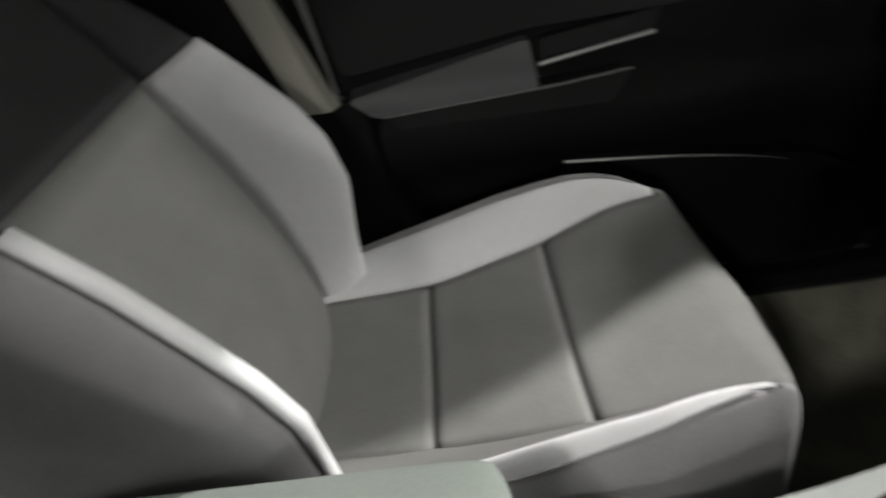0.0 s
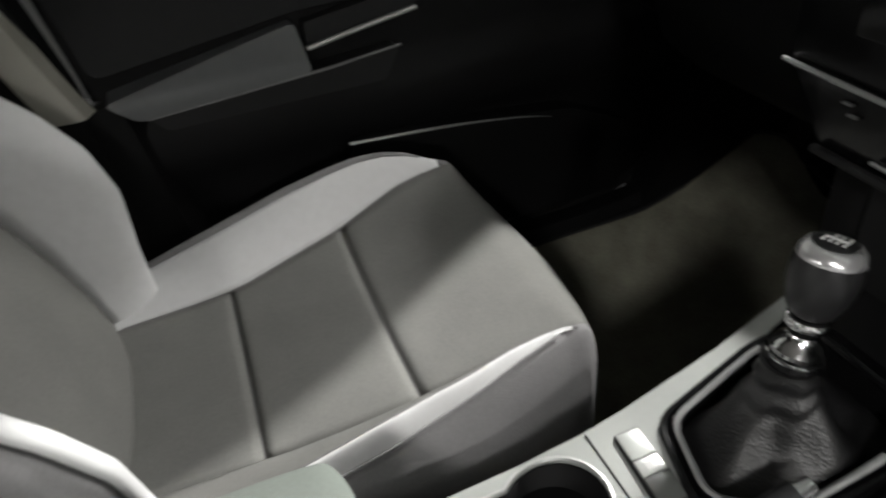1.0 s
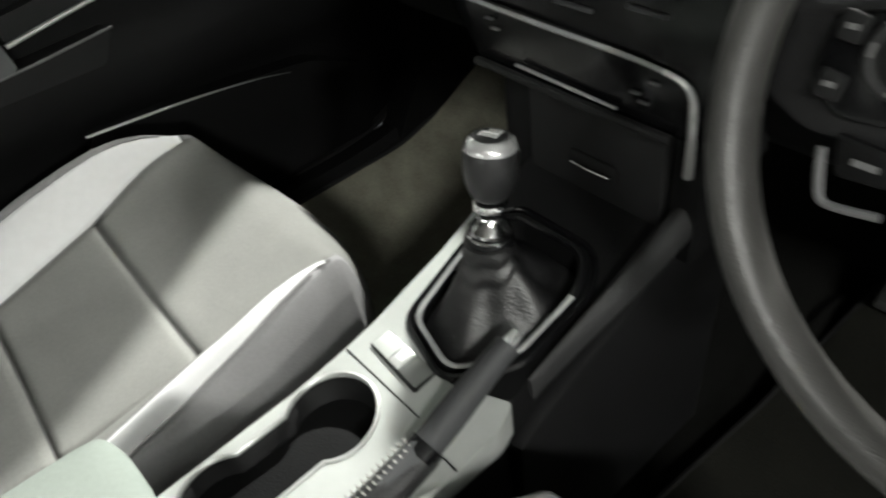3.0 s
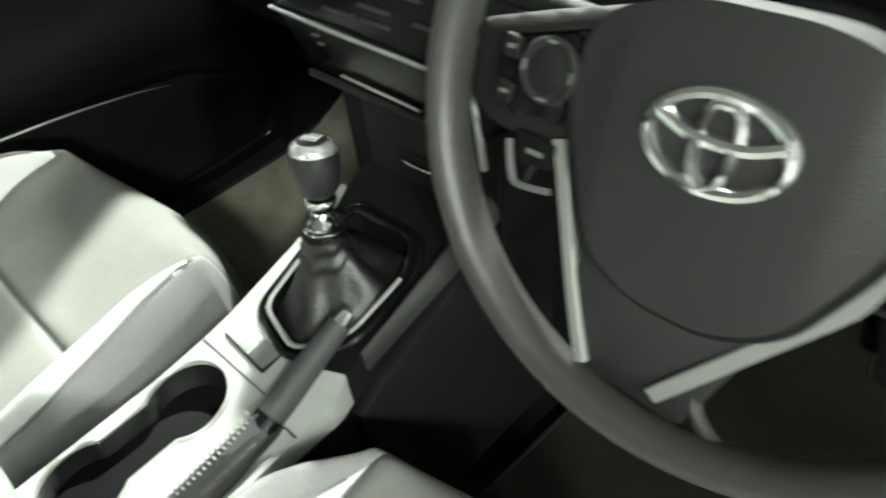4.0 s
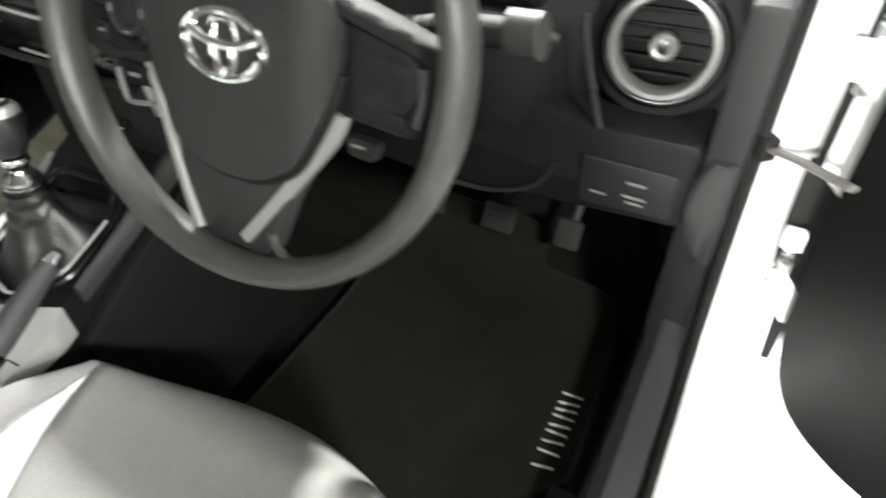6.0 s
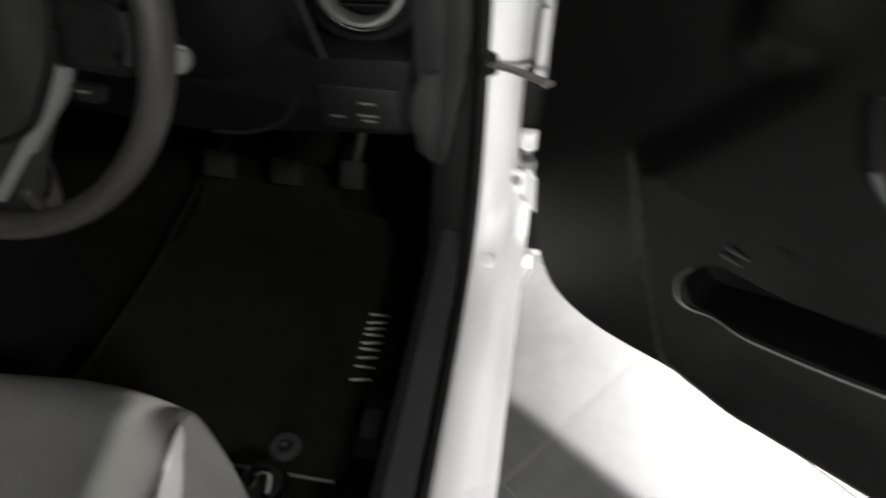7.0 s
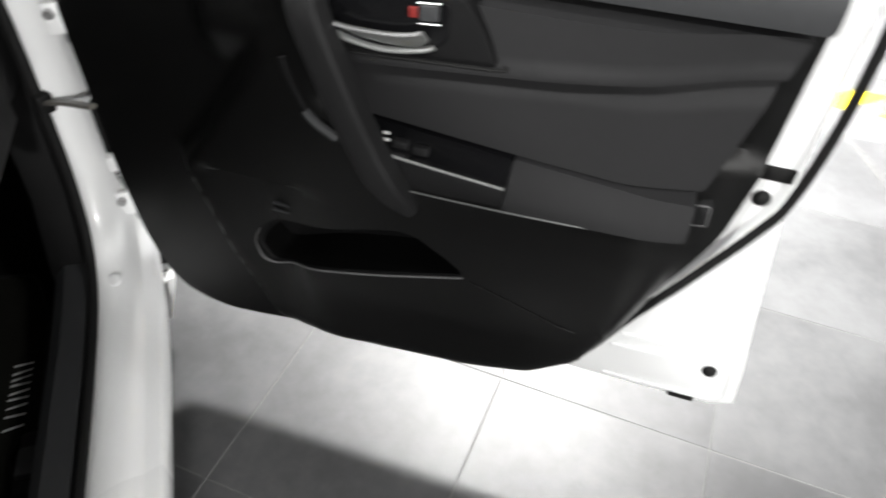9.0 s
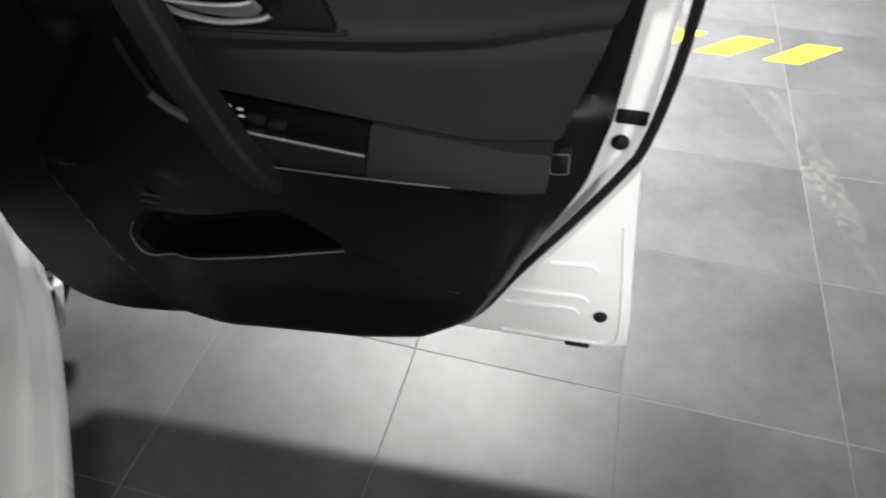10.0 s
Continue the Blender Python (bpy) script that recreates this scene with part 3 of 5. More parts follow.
def back_point(s, h):
    """As the cushion, up the backrest; h from 0 to .62."""
    xb = curve([(0, .142), (.06, .178), (.12, .196), (.18, .205), (.24, .208), (.3, .204), (.37, .196), (.42, .19), (.5, .17), (.62, .14)], h)
    xr = curve([(0, .176), (.06, .192), (.12, .216), (.18, .229), (.24, .233), (.3, .229), (.37, .227), (.42, .222), (.5, .205), (.62, .165)], h)
    pr = curve([(0, .058), (.06, .086), (.12, .118), (.18, .127), (.24, .120), (.3, .104), (.37, .08), (.42, .062), (.52, .02), (.62, .004)], h)
    bulge = curve([(0, .02), (.12, .028), (.3, .008), (.45, .0), (.62, .0)], h)
    side, s = (1 if s >= 0 else -1), abs(s)
    if s <= 1:
        x, d = xb * s, bulge * (1 - s * s) + .004 * s
    elif s <= 2:
        k = s - 1
        x, d = xb + (xr - xb) * k, .004 + (pr - .004) * (k + .12 * math.sin(math.pi * k))
    else:
        k = (s - 2) / 2
        x, d = xr + .036 * math.sin(min(1, k * 2.2) * math.pi / 2), pr - (pr + .10) * (k ** 1.6)
    p = B0 + BD * h + BN * d
    if h > .58:
        p = p - BN * (.05 * step(.58, .64, h))
    return V((side * x, p.y, p.z))


def seat(name, label, m, spread, flare=0.0, seam=1.0, pointed=False):
    t = thing(name, label, "car seat", "front seats", m=m)
    mid, bmid = (0, .2, .35), tuple(B0 + BD * .3 - BN * .2)
    up = V((0, 0, 1))
    cushion = lambda a, b: cushion_point(a, b, flare)
    for v0, v1, nv, ends in ((-.06, .096, 12, (False, True)), (.096, .256, 14, (True, True)), (.256, .60, 30, (True, False))):
        part("cushion_panel", patch(cushion, -1, 1, v0, v1, 22, nv, .0028, .010, up, ends), CLOTH, t, "grey woven cloth seat panel", thick=.004, flip_from=mid, sharp=80)
    for v in (.096, .256):
        part("seam", tube([cushion(-1 + .1 * i, v) - up * .0030 for i in range(21)], .0010, 6), SEAM, t)
    for s in (1, -1):
        wide = spread[0 if s < 0 else 1]
        first, taper = (seam, .2) if s > 0 and seam > 1 else (1.0, .05)
        end = lambda v: 2.0 + (wide - 2.0) * math.sqrt(max(0.0, min(1.0, (.412 - v) / taper)))
        tip = pointed and s < 0
        if tip:
            end = lambda v: 1.0 + (wide - 1.0) * math.sqrt(max(1e-4, min(1.0, (.408 - v) / .10)))
        if first > 1:
            part("cushion_slope", patch(lambda k, v: cushion(1.0 + (first - 1.0) * k, v), 0, 1, -.06, .41, 10, 44), CLOTH, t, "grey woven cloth bolster face", thick=.004, flip_from=mid, sharp=80)
        part("cushion_band", patch(lambda k, v: cushion(s * (first + (end(v) - first) * k), v), 0, 1, -.06, .41, 10, 44), CLOTH_LIGHT, t, "light grey leatherette band", thick=.004, flip_from=mid, sharp=80)
        part("cushion_side", patch(lambda k, v: cushion(s * (end(v) + (4.0 - end(v)) * k), v), 0, 1, -.06, .60, 16, 60), CLOTH_SIDE, t, thick=.004, flip_from=mid, sharp=80)
        if not tip:
            part("cushion_nose", patch(cushion, s * 1.0, s * 2.0, .41, .60, 10, 20), CLOTH_SIDE, t, thick=.004, flip_from=mid, sharp=80)
        part("piping", tube([cushion(s * end(-.04 + .0225 * i), -.04 + .0225 * i) for i in range(20)], .0016, 6), CLOTH_SIDE, t)
        part("piping", tube([cushion(s * first, -.04 + .0225 * i) for i in range(20)], .0012, 6), CLOTH_SIDE, t)
        rim = 2.26 if s < 0 else 2.22
        part("backrest_band", patch(back_point, s * 1.0, s * rim, 0, BREAK, 10, 30), CLOTH_LIGHT, t, "light grey leatherette bolster", thick=.004, flip_from=bmid, sharp=80)
        part("backrest_side", patch(back_point, s * rim, s * 4.0, 0, BREAK, 14, 30), CLOTH_SIDE, t, thick=.004, flip_from=bmid, sharp=80)
        part("backrest_shoulder", patch(back_point, s * 1.0, s * 4.0, BREAK, .64, 20, 16), CLOTH_DARK, t, thick=.004, flip_from=bmid, sharp=80)
        part("headrest_post", tube([B0 + BD * .62 - BN * .03 + V((s * .06, 0, 0)), B0 + BD * .74 - BN * .03 + V((s * .06, 0, 0))], .006, 8), CHROME, t)
        part("seat_rail", box(s * .17 - .02, s * .17 + .02, -.12, .42, .262, .30, .006), STEEL, t, "steel seat rail")
        part("seat_riser", box(s * .17 - .015, s * .17 + .015, -.05, .36, .30, .44, .008), RUBBER, t)
    part("backrest_panel", patch(back_point, -1, 1, 0, BREAK, 22, 30), CLOTH, t, "grey woven cloth backrest panel", thick=.004, flip_from=bmid, sharp=80)
    part("backrest_upper", patch(back_point, -1, 1, BREAK, .64, 20, 16), CLOTH_DARK, t, "charcoal cloth upper backrest", thick=.004, flip_from=bmid, sharp=80)
    part("backrest_shell", loft([[B0 + BD * h + BN * (-.03) + V((x, 0, 0)) for x in (-w, w)] + [B0 + BD * h - BN * .11 + V((x, 0, 0)) for x in (w * .9, -w * .9)] for h, w in ((.0, .2), (.2, .23), (.42, .235), (.6, .15))]), BLACK, t)
    part("cushion_pan", box(-.21, .21, -.06, .44, .40, .47, .02), BLACK, t)
    hr = [[B0 + BD * (.70 + .17 * k) + BN * d + V((x * w, 0, 0)) for x, d in ((-.115, -.05), (-.12, -.01), (-.09, .02), (0, .03), (.09, .02), (.12, -.01), (.115, -.05), (.05, -.075), (-.05, -.075))] for k, w in ((0, .8), (.1, .96), (.5, 1.02), (.85, .97), (1, .8))]
    part("headrest", loft(hr), CLOTH_DARK, t, sharp=60)
    lever = part("recline_lever", box(-.27, -.235, -.06, .04, .50, .53, .012), BLACK, t)
    return t


seat("front_seat", "grey cloth car seat with light bolsters beside the console", pose(-.36, 0, 0), (1.86, 2.31), .018, 1.92)
seat("front_seat", "grey cloth driver seat with light bolsters behind the wheel", pose(.334, -.030, -.022) @ Matrix.Diagonal((.92, 1, 1, 1)), (1.45, 2.62), .03, 1.78, True)
for x, y in ((-.582, -.03),):
    b = thing("belt_buckle", "small grey seat belt tongue beside the backrest", "seat belt", m=pose(x, y, .575, 0, 20, 0))
    part("tongue", box(-.012, .012, -.004, .004, -.012, .02, .002), STEEL, b)
    part("sleeve", box(-.014, .014, -.007, .007, -.10, -.01, .003), BLACK, b)
b = thing("belt_anchor", "pale belt height adjuster on the pillar", "seat belt", m=pose(-.66, -.23, .98))
part("cover", box(-.01, .012, -.02, .02, -.03, .03, .006), PILLAR_TRIM, b)

# ---- centre armrest and console ----
arm = thing("console_box", "green-grey cloth covered box armrest between the seats", "armrest")
lid = part("lid", loft([[V((x, y + (.0 if abs(x) < .06 else -.012 * k2), z)) for x, z in ((-.088 * w, .655), (-.094 * w, .672), (-.088 * w, .692), (-.06 * w, .702 - dz), (0, .705 - dz), (.06 * w, .702 - dz), (.088 * w, .692), (.094 * w, .672), (.088 * w, .655))]
                    for y, w, dz, k2 in ((-.28, .9, .004, 0), (-.27, 1, 0, 0), (-.1, 1, 0, 0), (.10, 1, 0, 0), (.142, .985, -.002, .5), (.160, .965, .002, 1), (.170, .90, .012, 1))]), ARM_CLOTH, arm, "padded cloth lid", sharp=50)
rounding = lid.modifiers.new("rounding", "SUBSURF")
rounding.levels = rounding.render_levels = 2
part("box", box(-.082, .082, -.27, .125, .40, .654, .012), BLACK, arm)
part("latch", box(-.02, .02, .122, .135, .632, .652, .003), BLACK, arm)


def console_z(y):
    return curve([(.08, .600), (.3, .612), (.40, .626), (.5, .650), (.60, .684), (.66, .71)], y)


CON = thing("centre_console", "silver and black centre console with two cup holders", "console")
CUP1, CUP2, CR = (-.022, .309), (-.022, .200), .043


def cup_outline(r, n=22):
    out = []
    for k in range(n + 1):
        a = radians(-42 + (180 + 84) * k / n)
        out.append((CUP1[0] + r * math.cos(a), CUP1[1] + r * math.sin(a)))
    for k in range(n + 1):
        a = radians(138 + (180 + 84) * k / n)
        out.append((CUP2[0] + r * math.cos(a), CUP2[1] + r * math.sin(a)))
    return out


GATE = rounded([(-.040, .425), (.028, .408), (.066, .452), (.068, .535), (.046, .566), (-.044, .566), (-.058, .52)], .016)
HBW = rounded([(.040, .16), (.088, .16), (.088, .345), (.040, .345)], .012)
top = rounded([(-.070, .09), (.098, .09), (.098, .40), (.090, .425), (.045, .402), (.028, .401), (-.044, .418), (-.064, .52), (-.072, .56), (-.083, .586), (-.093, .586), (-.084, .50), (-.072, .36)], .005)
surround = rounded([(.0895, .425), (.045, .4025), (.028, .4015), (-.0435, .4185), (-.0635, .52), (-.0715, .56), (-.081, .588), (-.080, .655), (.082, .655), (.085, .47)], .004)
xyz = lambda a, b, d: V((a, b, d))
part("top_plate", relief(top, lambda a, b: console_z(b) - .006 * step(.055, .098, abs(a)), xyz, .585, .011, [cup_outline(CR)]), SILVER, CON, "satin silver top plate", sharp=40)
part("gate_surround", relief(surround, lambda a, b: console_z(b) - .003, xyz, .585, .011, [GATE]), BLACK, CON, "black gate surround", sharp=40)
outer = cup_outline(CR - .0005)
well = [[V((x, y, console_z(y) - .004)) for x, y in outer], [V((x, y, .50)) for x, y in cup_outline(CR - .005)], [V((x, y, .495)) for x, y in cup_outline(CR - .02)]]
part("cup_holder", loft(well, caps=False), BLACK, CON, "black cup holder well", thick=.002, flip_from=(0, .25, 1.5))
part("cup_holder_base", prism(cup_outline(CR - .006), xyz, .488, .496, 0), BLACK, CON)
part("cup_rim", tube([V((x, y, console_z(y) + .0005)) for x, y in cup_outline(CR + .001)], .0022, 6, closed=True), SATIN, CON)
part("cup_clip", box(-.030, -.016, .248, .262, .545, .580, .004), BLACK_SOFT, CON)
part("lower_body", loft([[V((x * w, y, z)) for x, z in ((-1, .27), (-1, zt), (1, zt), (1, .27))] for y, w, zt in ((-.28, .080, .40), (.08, .086, .582), (.40, .086, .584), (.50, .084, .60), (.66, .082, .66))]), BLACK, CON)
for s in (1, -1):
    rail = [V((s * curve([(.36, .088), (.5, .092), (.70, .110)], y), y, console_z(y) + curve([(.36, -.012), (.5, .004), (.62, .02), (.72, .05)], y))) for y in ((.445, .5, .56, .62, .68, .72) if s > 0 else (.43, .5, .56, .62, .68, .72))]
    if s > 0:
        part("side_rail", loft([[p + V((dx, 0, dz)) for dx, dz in ((-.010 * w, -.012), (-.008 * w, .002), (-.003 * w, .0055), (.004 * w, .004), (.012 * w, -.008), (.013 * w, -.02))] for p, w in ((q, .3 + .65 * step(.44, .62, q.y)) for q in smooth_path(rail, 20))]), DASH_GREY, CON, "sloped charcoal side rail", sharp=50)
    side = [(.42, .29), (.74, .29), (.74, .72), (.66, .68), (.56, .635), (.46, .595), (.42, .57)]
    part("side_panel", prism(side, lambda a, b, d: V((s * d, a, b)), .086, .102, .008), BLACK, CON)
part("gate_floor", prism(GATE, xyz, .60, .61, 0), BLACK, CON)
bez = [V((x, y, console_z(y) + .002)) for x, y in GATE]
part("gate_bezel", tube(bez, .0046, 8, closed=True), BLACK_GLOSS, CON, "dark rear of the gate surround")
ring = [p + V((0, 0, .0012)) for p in bez if p.y < .527]
start = max(range(len(ring)), key=lambda i: (ring[i] - ring[i - 1]).length)
part("gate_bezel", tube(ring[start:] + ring[:start], .0038, 8), BEZEL, CON, "chrome front of the gate surround")
big = [V((x * 1.14 - .001, .487 + (y - .487) * 1.13, console_z(y) + .0005)) for x, y in GATE]
part("gate_trim", tube(big, .004, 6, closed=True), BLACK_GLOSS, CON)
part("switch_frame", prism(rounded([(-.0535, .3785), (-.0535, .4025), (.0195, .4005), (.0195, .3735)], .003), xyz, .620, .6268, .0008), RUBBER, CON, "dark joint round the switch strip")
for a0, a1, mt, nm in ((-.052, -.0255, SILVER, "pale silver blank"), (-.0245, -.0085, SATIN, "silver drive mode switch"), (-.0075, .018, VENT_SILVER, "dull silver blank")):
    part("switch", prism(rounded([(a0, .3795 - .05 * (a0 + .052)), (a0, .4012 - .02 * (a0 + .052)), (a1, .4012 - .02 * (a1 + .052)), (a1, .3795 - .05 * (a1 + .052))], .0015), xyz, .622, .6284, .001), mt, CON, nm)
for k in range(3):
    part("switch_mark", box(-.0205 + .003 * k, -.0187 + .003 * k, .385, .393 - .002 * (k % 2), .628, .6289, 0), PRINT, CON)
part("plate_joint", box(-.068, .04, .3605, .3617, .600, .6215, 0), RUBBER, CON)
part("plate_joint", box(.045, .097, .352, .3534, .590, .6155, 0), RUBBER, CON)

# gear lever
GEAR = thing("gear_lever", "black and chrome gear knob on a leather boot", "gear lever")
kt, kb = V((-.010, .513, .806)), V((-.004, .496, .70))
ax = (kt - kb).normalized()
gm = Matrix.Translation(kb) @ ax.to_track_quat("Z", "Y").to_matrix().to_4x4()
part("knob", lathe([(.0092, .0500), (.0133, .0508), (.0164, .0535), (.0193, .0590), (.0217, .0655), (.0233, .0730), (.0239, .0805), (.0240, .0870), (.0237, .0935), (.0226, .0985)], 32, gm), KNOB, GEAR, "dark satin knob")
part("knob_cap", lathe([(.0225, .0965), (.0230, .0985), (.0224, .1015), (.0204, .1050), (.0177, .1072), (.0155, .1078)], 32, gm), BEZEL, GEAR, "chrome knob ring")
part("knob_badge", lathe([(.0152, .106), (.0152, .1083), (.0110, .1098), (.0009, .1102)], 32, gm), KNOB, GEAR, "dark shift pattern disc")
for dx, dy, w, h in ((-.007, 0, .0014, .014), (-.0023, 0, .0014, .014), (.0023, 0, .0014, .014), (.007, 0.003, .0014, .008), (0, 0, .0155, .0014)):
    part("shift_mark", box(dx - w / 2, dx + w / 2, dy - h / 2, dy + h / 2, .1095, .1112, 0, m=gm), PRINT, GEAR)
part("neck", lathe([(.0105, .040), (.0150, .0405), (.0160, .044), (.0150, .0475), (.0105, .049)], 24, gm), CHROME, GEAR, "chrome neck ring")
part("collar", lathe([(.0195, .0175), (.0197, .021), (.0165, .026), (.0130, .030), (.0118, .034), (.010, .0345)], 28, gm), CHROME, GEAR, "silver collar")
part("shaft", lathe([(.0112, .012), (.0112, .050)], 20, gm), BLACK_GLOSS, GEAR)
part("collar_ring", lathe([(.019, .011), (.0208, .012), (.0212, .0145), (.019, .016)], 28, gm), CHROME, GEAR, "thin silver ring")
part("collar", lathe([(.021, -.002), (.0222, .003), (.0218, .010), (.0195, .0172)], 28, gm), BLACK_GLOSS, GEAR)


def reach(poly, cx, cy, a):
    """How far the outline lies from a point inside it, at angle a."""
    dx, dy, best = math.cos(a), math.sin(a), .03
    for (x0, y0), (x1, y1) in zip(poly, poly[1:] + poly[:1]):
        ex, ey = x1 - x0, y1 - y0
        den = dx * ey - dy * ex
        if abs(den) > 1e-9:
            t = ((x0 - cx) * ey - (y0 - cy) * ex) / den
            u = ((x0 - cx) * dy - (y0 - cy) * dx) / den
            if t > 0 and -1e-6 <= u <= 1 + 1e-6:
                best = t
    return best


def boot_ring(k):
    """A slack gaiter: flared at the gate, gathered in folds under the collar."""
    pts, n = [], 64
    cx, cy = .005 * (1 - k) - .004 * k, .488 * (1 - k) + .494 * k
    z = .634 + .077 * k
    w = 1 - (1 - k) ** 2.3
    for i in range(n):
        a = 2 * math.pi * i / n
        r = reach(GATE, .005, .488, a) * .95 * (1 - w) + (.0255 - .0035 * k) * w
        mid = math.sin(math.pi * min(1, k * .9 + .04))
        r *= 1 + (.10 * math.sin(4 * a + 2.1 * k + .8) + .055 * math.sin(7 * a - 3 * k)) * mid * (1 - .55 * k) + .055 * math.sin(30 * k + 1.5 * math.sin(2 * a)) * step(.45, .75, k) * (1 - step(.9, 1, k))
        lift = (.010 * math.sin(3 * a + 1.2) + .006 * math.sin(5 * a)) * 4 * k * (1 - k) * (1 - .5 * k) + (.012 * math.sin(a)) * (1 - k)
        pts.append(V((cx + r * math.cos(a), cy + r * math.sin(a), z + lift)))
    return pts


part("boot", loft([boot_ring(k / 28) for k in range(29)]), LEATHER, GEAR, "creased black leather boot", sharp=60)

# handbrake
HB = thing("handbrake", "dark grey handbrake lever with a chrome button, lowered", "handbrake")
hb = [V((.066, .446, .664)), V((.066, .40, .645)), V((.067, .345, .622)), V((.069, .30, .612))]
part("grip", tube(hb[:3] + [hb[3]], .0128, 16, steps=14, flat=1.15, taper=lambda s: .86 + .22 * step(0, .5, s)), GREY_PAD, HB, "dark grey grip", sharp=50)
part("button", tube([V((.066, .444, .664)), V((.066, .458, .669))], .0092, 14, taper=lambda s: 1 - .25 * s), BRIGHT_SATIN, HB, "chrome push button")
part("collar", tube([V((.067, .350, .622)), V((.0675, .338, .618))], .0160, 16, flat=1.1), BLACK_GLOSS, HB)
part("sleeve", tube([V((.0675, .345, .618)), V((.070, .28, .607)), V((.074, .20, .598)), V((.076, .12, .592))], .0195, 18, steps=16, flat=1.0, taper=lambda s: .82 + .35 * s), LEATHER, HB, "black leather sleeve")
for k in range(34):
    y = .335 - k * .0056
    z = curve([(.12, .592), (.20, .598), (.28, .607), (.345, .618)], y) + .0172
    x = .060 + (.335 - y) * .03
    for dx in (-.0042, .0042):
        part("stitch", box(x + dx - .0020, x + dx + .0020, y - .0007, y + .0007, z - .004 + .002, z + .0012, 0), STITCH, HB)

# ---- dashboard ----
DASH = thing("dashboard", "black plastic dashboard with a centre stack and round vent", "dashboard")
prof = [(1.22, .95), (1.10, .985), (.95, .992), (.82, .975), (.74, .94), (.70, .89), (.695, .82), (.72, .755), (.76, .72), (.85, .705), (1.0, .72), (1.24, .74)]
rings = []
for k in range(29):
    x = -.70 + 1.40 * k / 28
    hump = .05 * math.exp(-((x - .37) / .17) ** 2)
    rings.append([V((x, y + (.085 * step(.48, .57, abs(x)) if y < 1.1 else 0), z + (hump if z > .93 else 0))) for y, z in prof])
part("main_body", loft(rings), BLACK, DASH, "grained black dash moulding", sharp=50)
xz = lambda a, b, d: V((a, d, b))
stack = rounded([(-.172, .965), (.172, .965), (.168, .862), (.118, .80), (-.118, .80), (-.168, .862)], .012)
part("radio_panel", prism(stack, xz, .70, .604, .006), BLACK_GLOSS, DASH, "gloss black centre stack")
part("stack_strip", tube([(-.168, .600, .8645), (-.05, .5985, .8622), (.05, .600, .8595), (.088, .600, .8570)], .0024, 8, steps=26), BEZEL, DASH, "chrome strip")
part("stack_edge", tube([(.088, .600, .8570), (.104, .601, .8525), (.1125, .602, .843), (.1145, .603, .825), (.1145, .606, .795), (.1130, .610, .768)], .0030, 8, steps=26, taper=lambda q: .75 + .7 * q), SATIN, DASH, "satin silver stack edge")
part("stack_strip", tube([(-.12, .6005, .803), (0, .599, .8025), (.10, .600, .802)], .0042, 8), BLACK_SOFT, DASH)
part("slot_strip", tube([(-.066, .6000, .8145), (.047, .6000, .811)], .0016, 8), SATIN, DASH, "silver slot strip")
for a, b, w in ((-.075, .884, .045), (-.022, .884, .04), (-.022, .898, .043), (.033, .918, .03), (-.012, .926, .04), (.05, .896, .035)):
    part("stack_button", box(a, a + w, .6012, .606, b - .0019, b + .0019, .0008), GREY_PAD, DASH)
for a, b in ((.058, .829), (.066, .823), (-.105, .848), (-.098, .84), (.074, .842)):
    part("stack_mark", box(a, a + .009, .601, .6055, b, b + .0016, 0), DIM_PRINT, DASH)
part("screen", prism(rounded([(-.11, .90), (-.035, .90), (-.035, .955), (-.11, .955)], .004), xz, .606, .6018, .001), BLACK_GLOSS, DASH)
part("drawer", prism(rounded([(-.075, .668), (.085, .668), (.085, .792), (-.075, .792)], .008), xz, .70, .622, .004), BLACK_SOFT, DASH, "black storage drawer")
part("drawer_recess", prism(rounded([(-.021, .716), (.037, .716), (.037, .734), (-.021, .734)], .006), xz, .624, .6195, .001), RUBBER, DASH)
part("drawer_pull", tube([(-.0145, .617, .7225), (.008, .6155, .7225), (.031, .617, .7225)], .0019, 8), CHROME, DASH, "chrome drawer pull")
part("fascia_cheek", prism(rounded([(-.118, .66), (-.078, .66), (-.078, .798), (-.118, .798)], .006), xz, .72, .63, .004), BLACK, DASH)
part("fascia_cheek", prism(rounded([(.088, .66), (.118, .66), (.118, .798), (.088, .798)], .006), xz, .72, .625, .004), BLACK, DASH)
part("tray", box(-.075, .085, .60, .72, .640, .655, .006), BLACK, DASH)
part("socket", lathe([(.012, 0), (.014, .004), (.011, .006), (.010, .001)], 20, pose(.045, .618, .665, 60, 0, 0)), BLACK_GLOSS, DASH)

# driver-side vent and switch panel
vc = V((.608, .762, .880))
vm = Matrix.Translation(vc) @ V((.10, -.95, .28)).to_track_quat("Z", "Y").to_matrix().to_4x4()
part("vent_ring", lathe([(.040, -.02), (.040, .003), (.0425, .0095), (.0465, .0088), (.0475, .005)], 40, vm, caps=False), VENT_SILVER, DASH, "satin silver vent ring")
part("vent_collar", lathe([(.0470, .0072), (.0515, .0066), (.056, .000), (.0575, -.012)], 40, vm, caps=False), BLACK_GLOSS, DASH, "smoked gloss collar", thick=.001)
part("knob_centre", lathe([(.0058, .004), (.0058, .0095), (.001, .0100)], 20, vm), BLACK_GLOSS, DASH)
part("vent_bowl", lathe([(.001, -.034), (.04, -.032), (.0405, -.018)], 32, vm, caps=False), BLACK, DASH)
for k in (-2, -1, 0, 1, 2):
    w = math.sqrt(max(.0004, .039 ** 2 - (k * .014) ** 2))
    part("vent_slat", box(-w, w, k * .014 - .0015, k * .014 + .0015, -.026, -.012, .001, m=vm), BLACK, DASH)
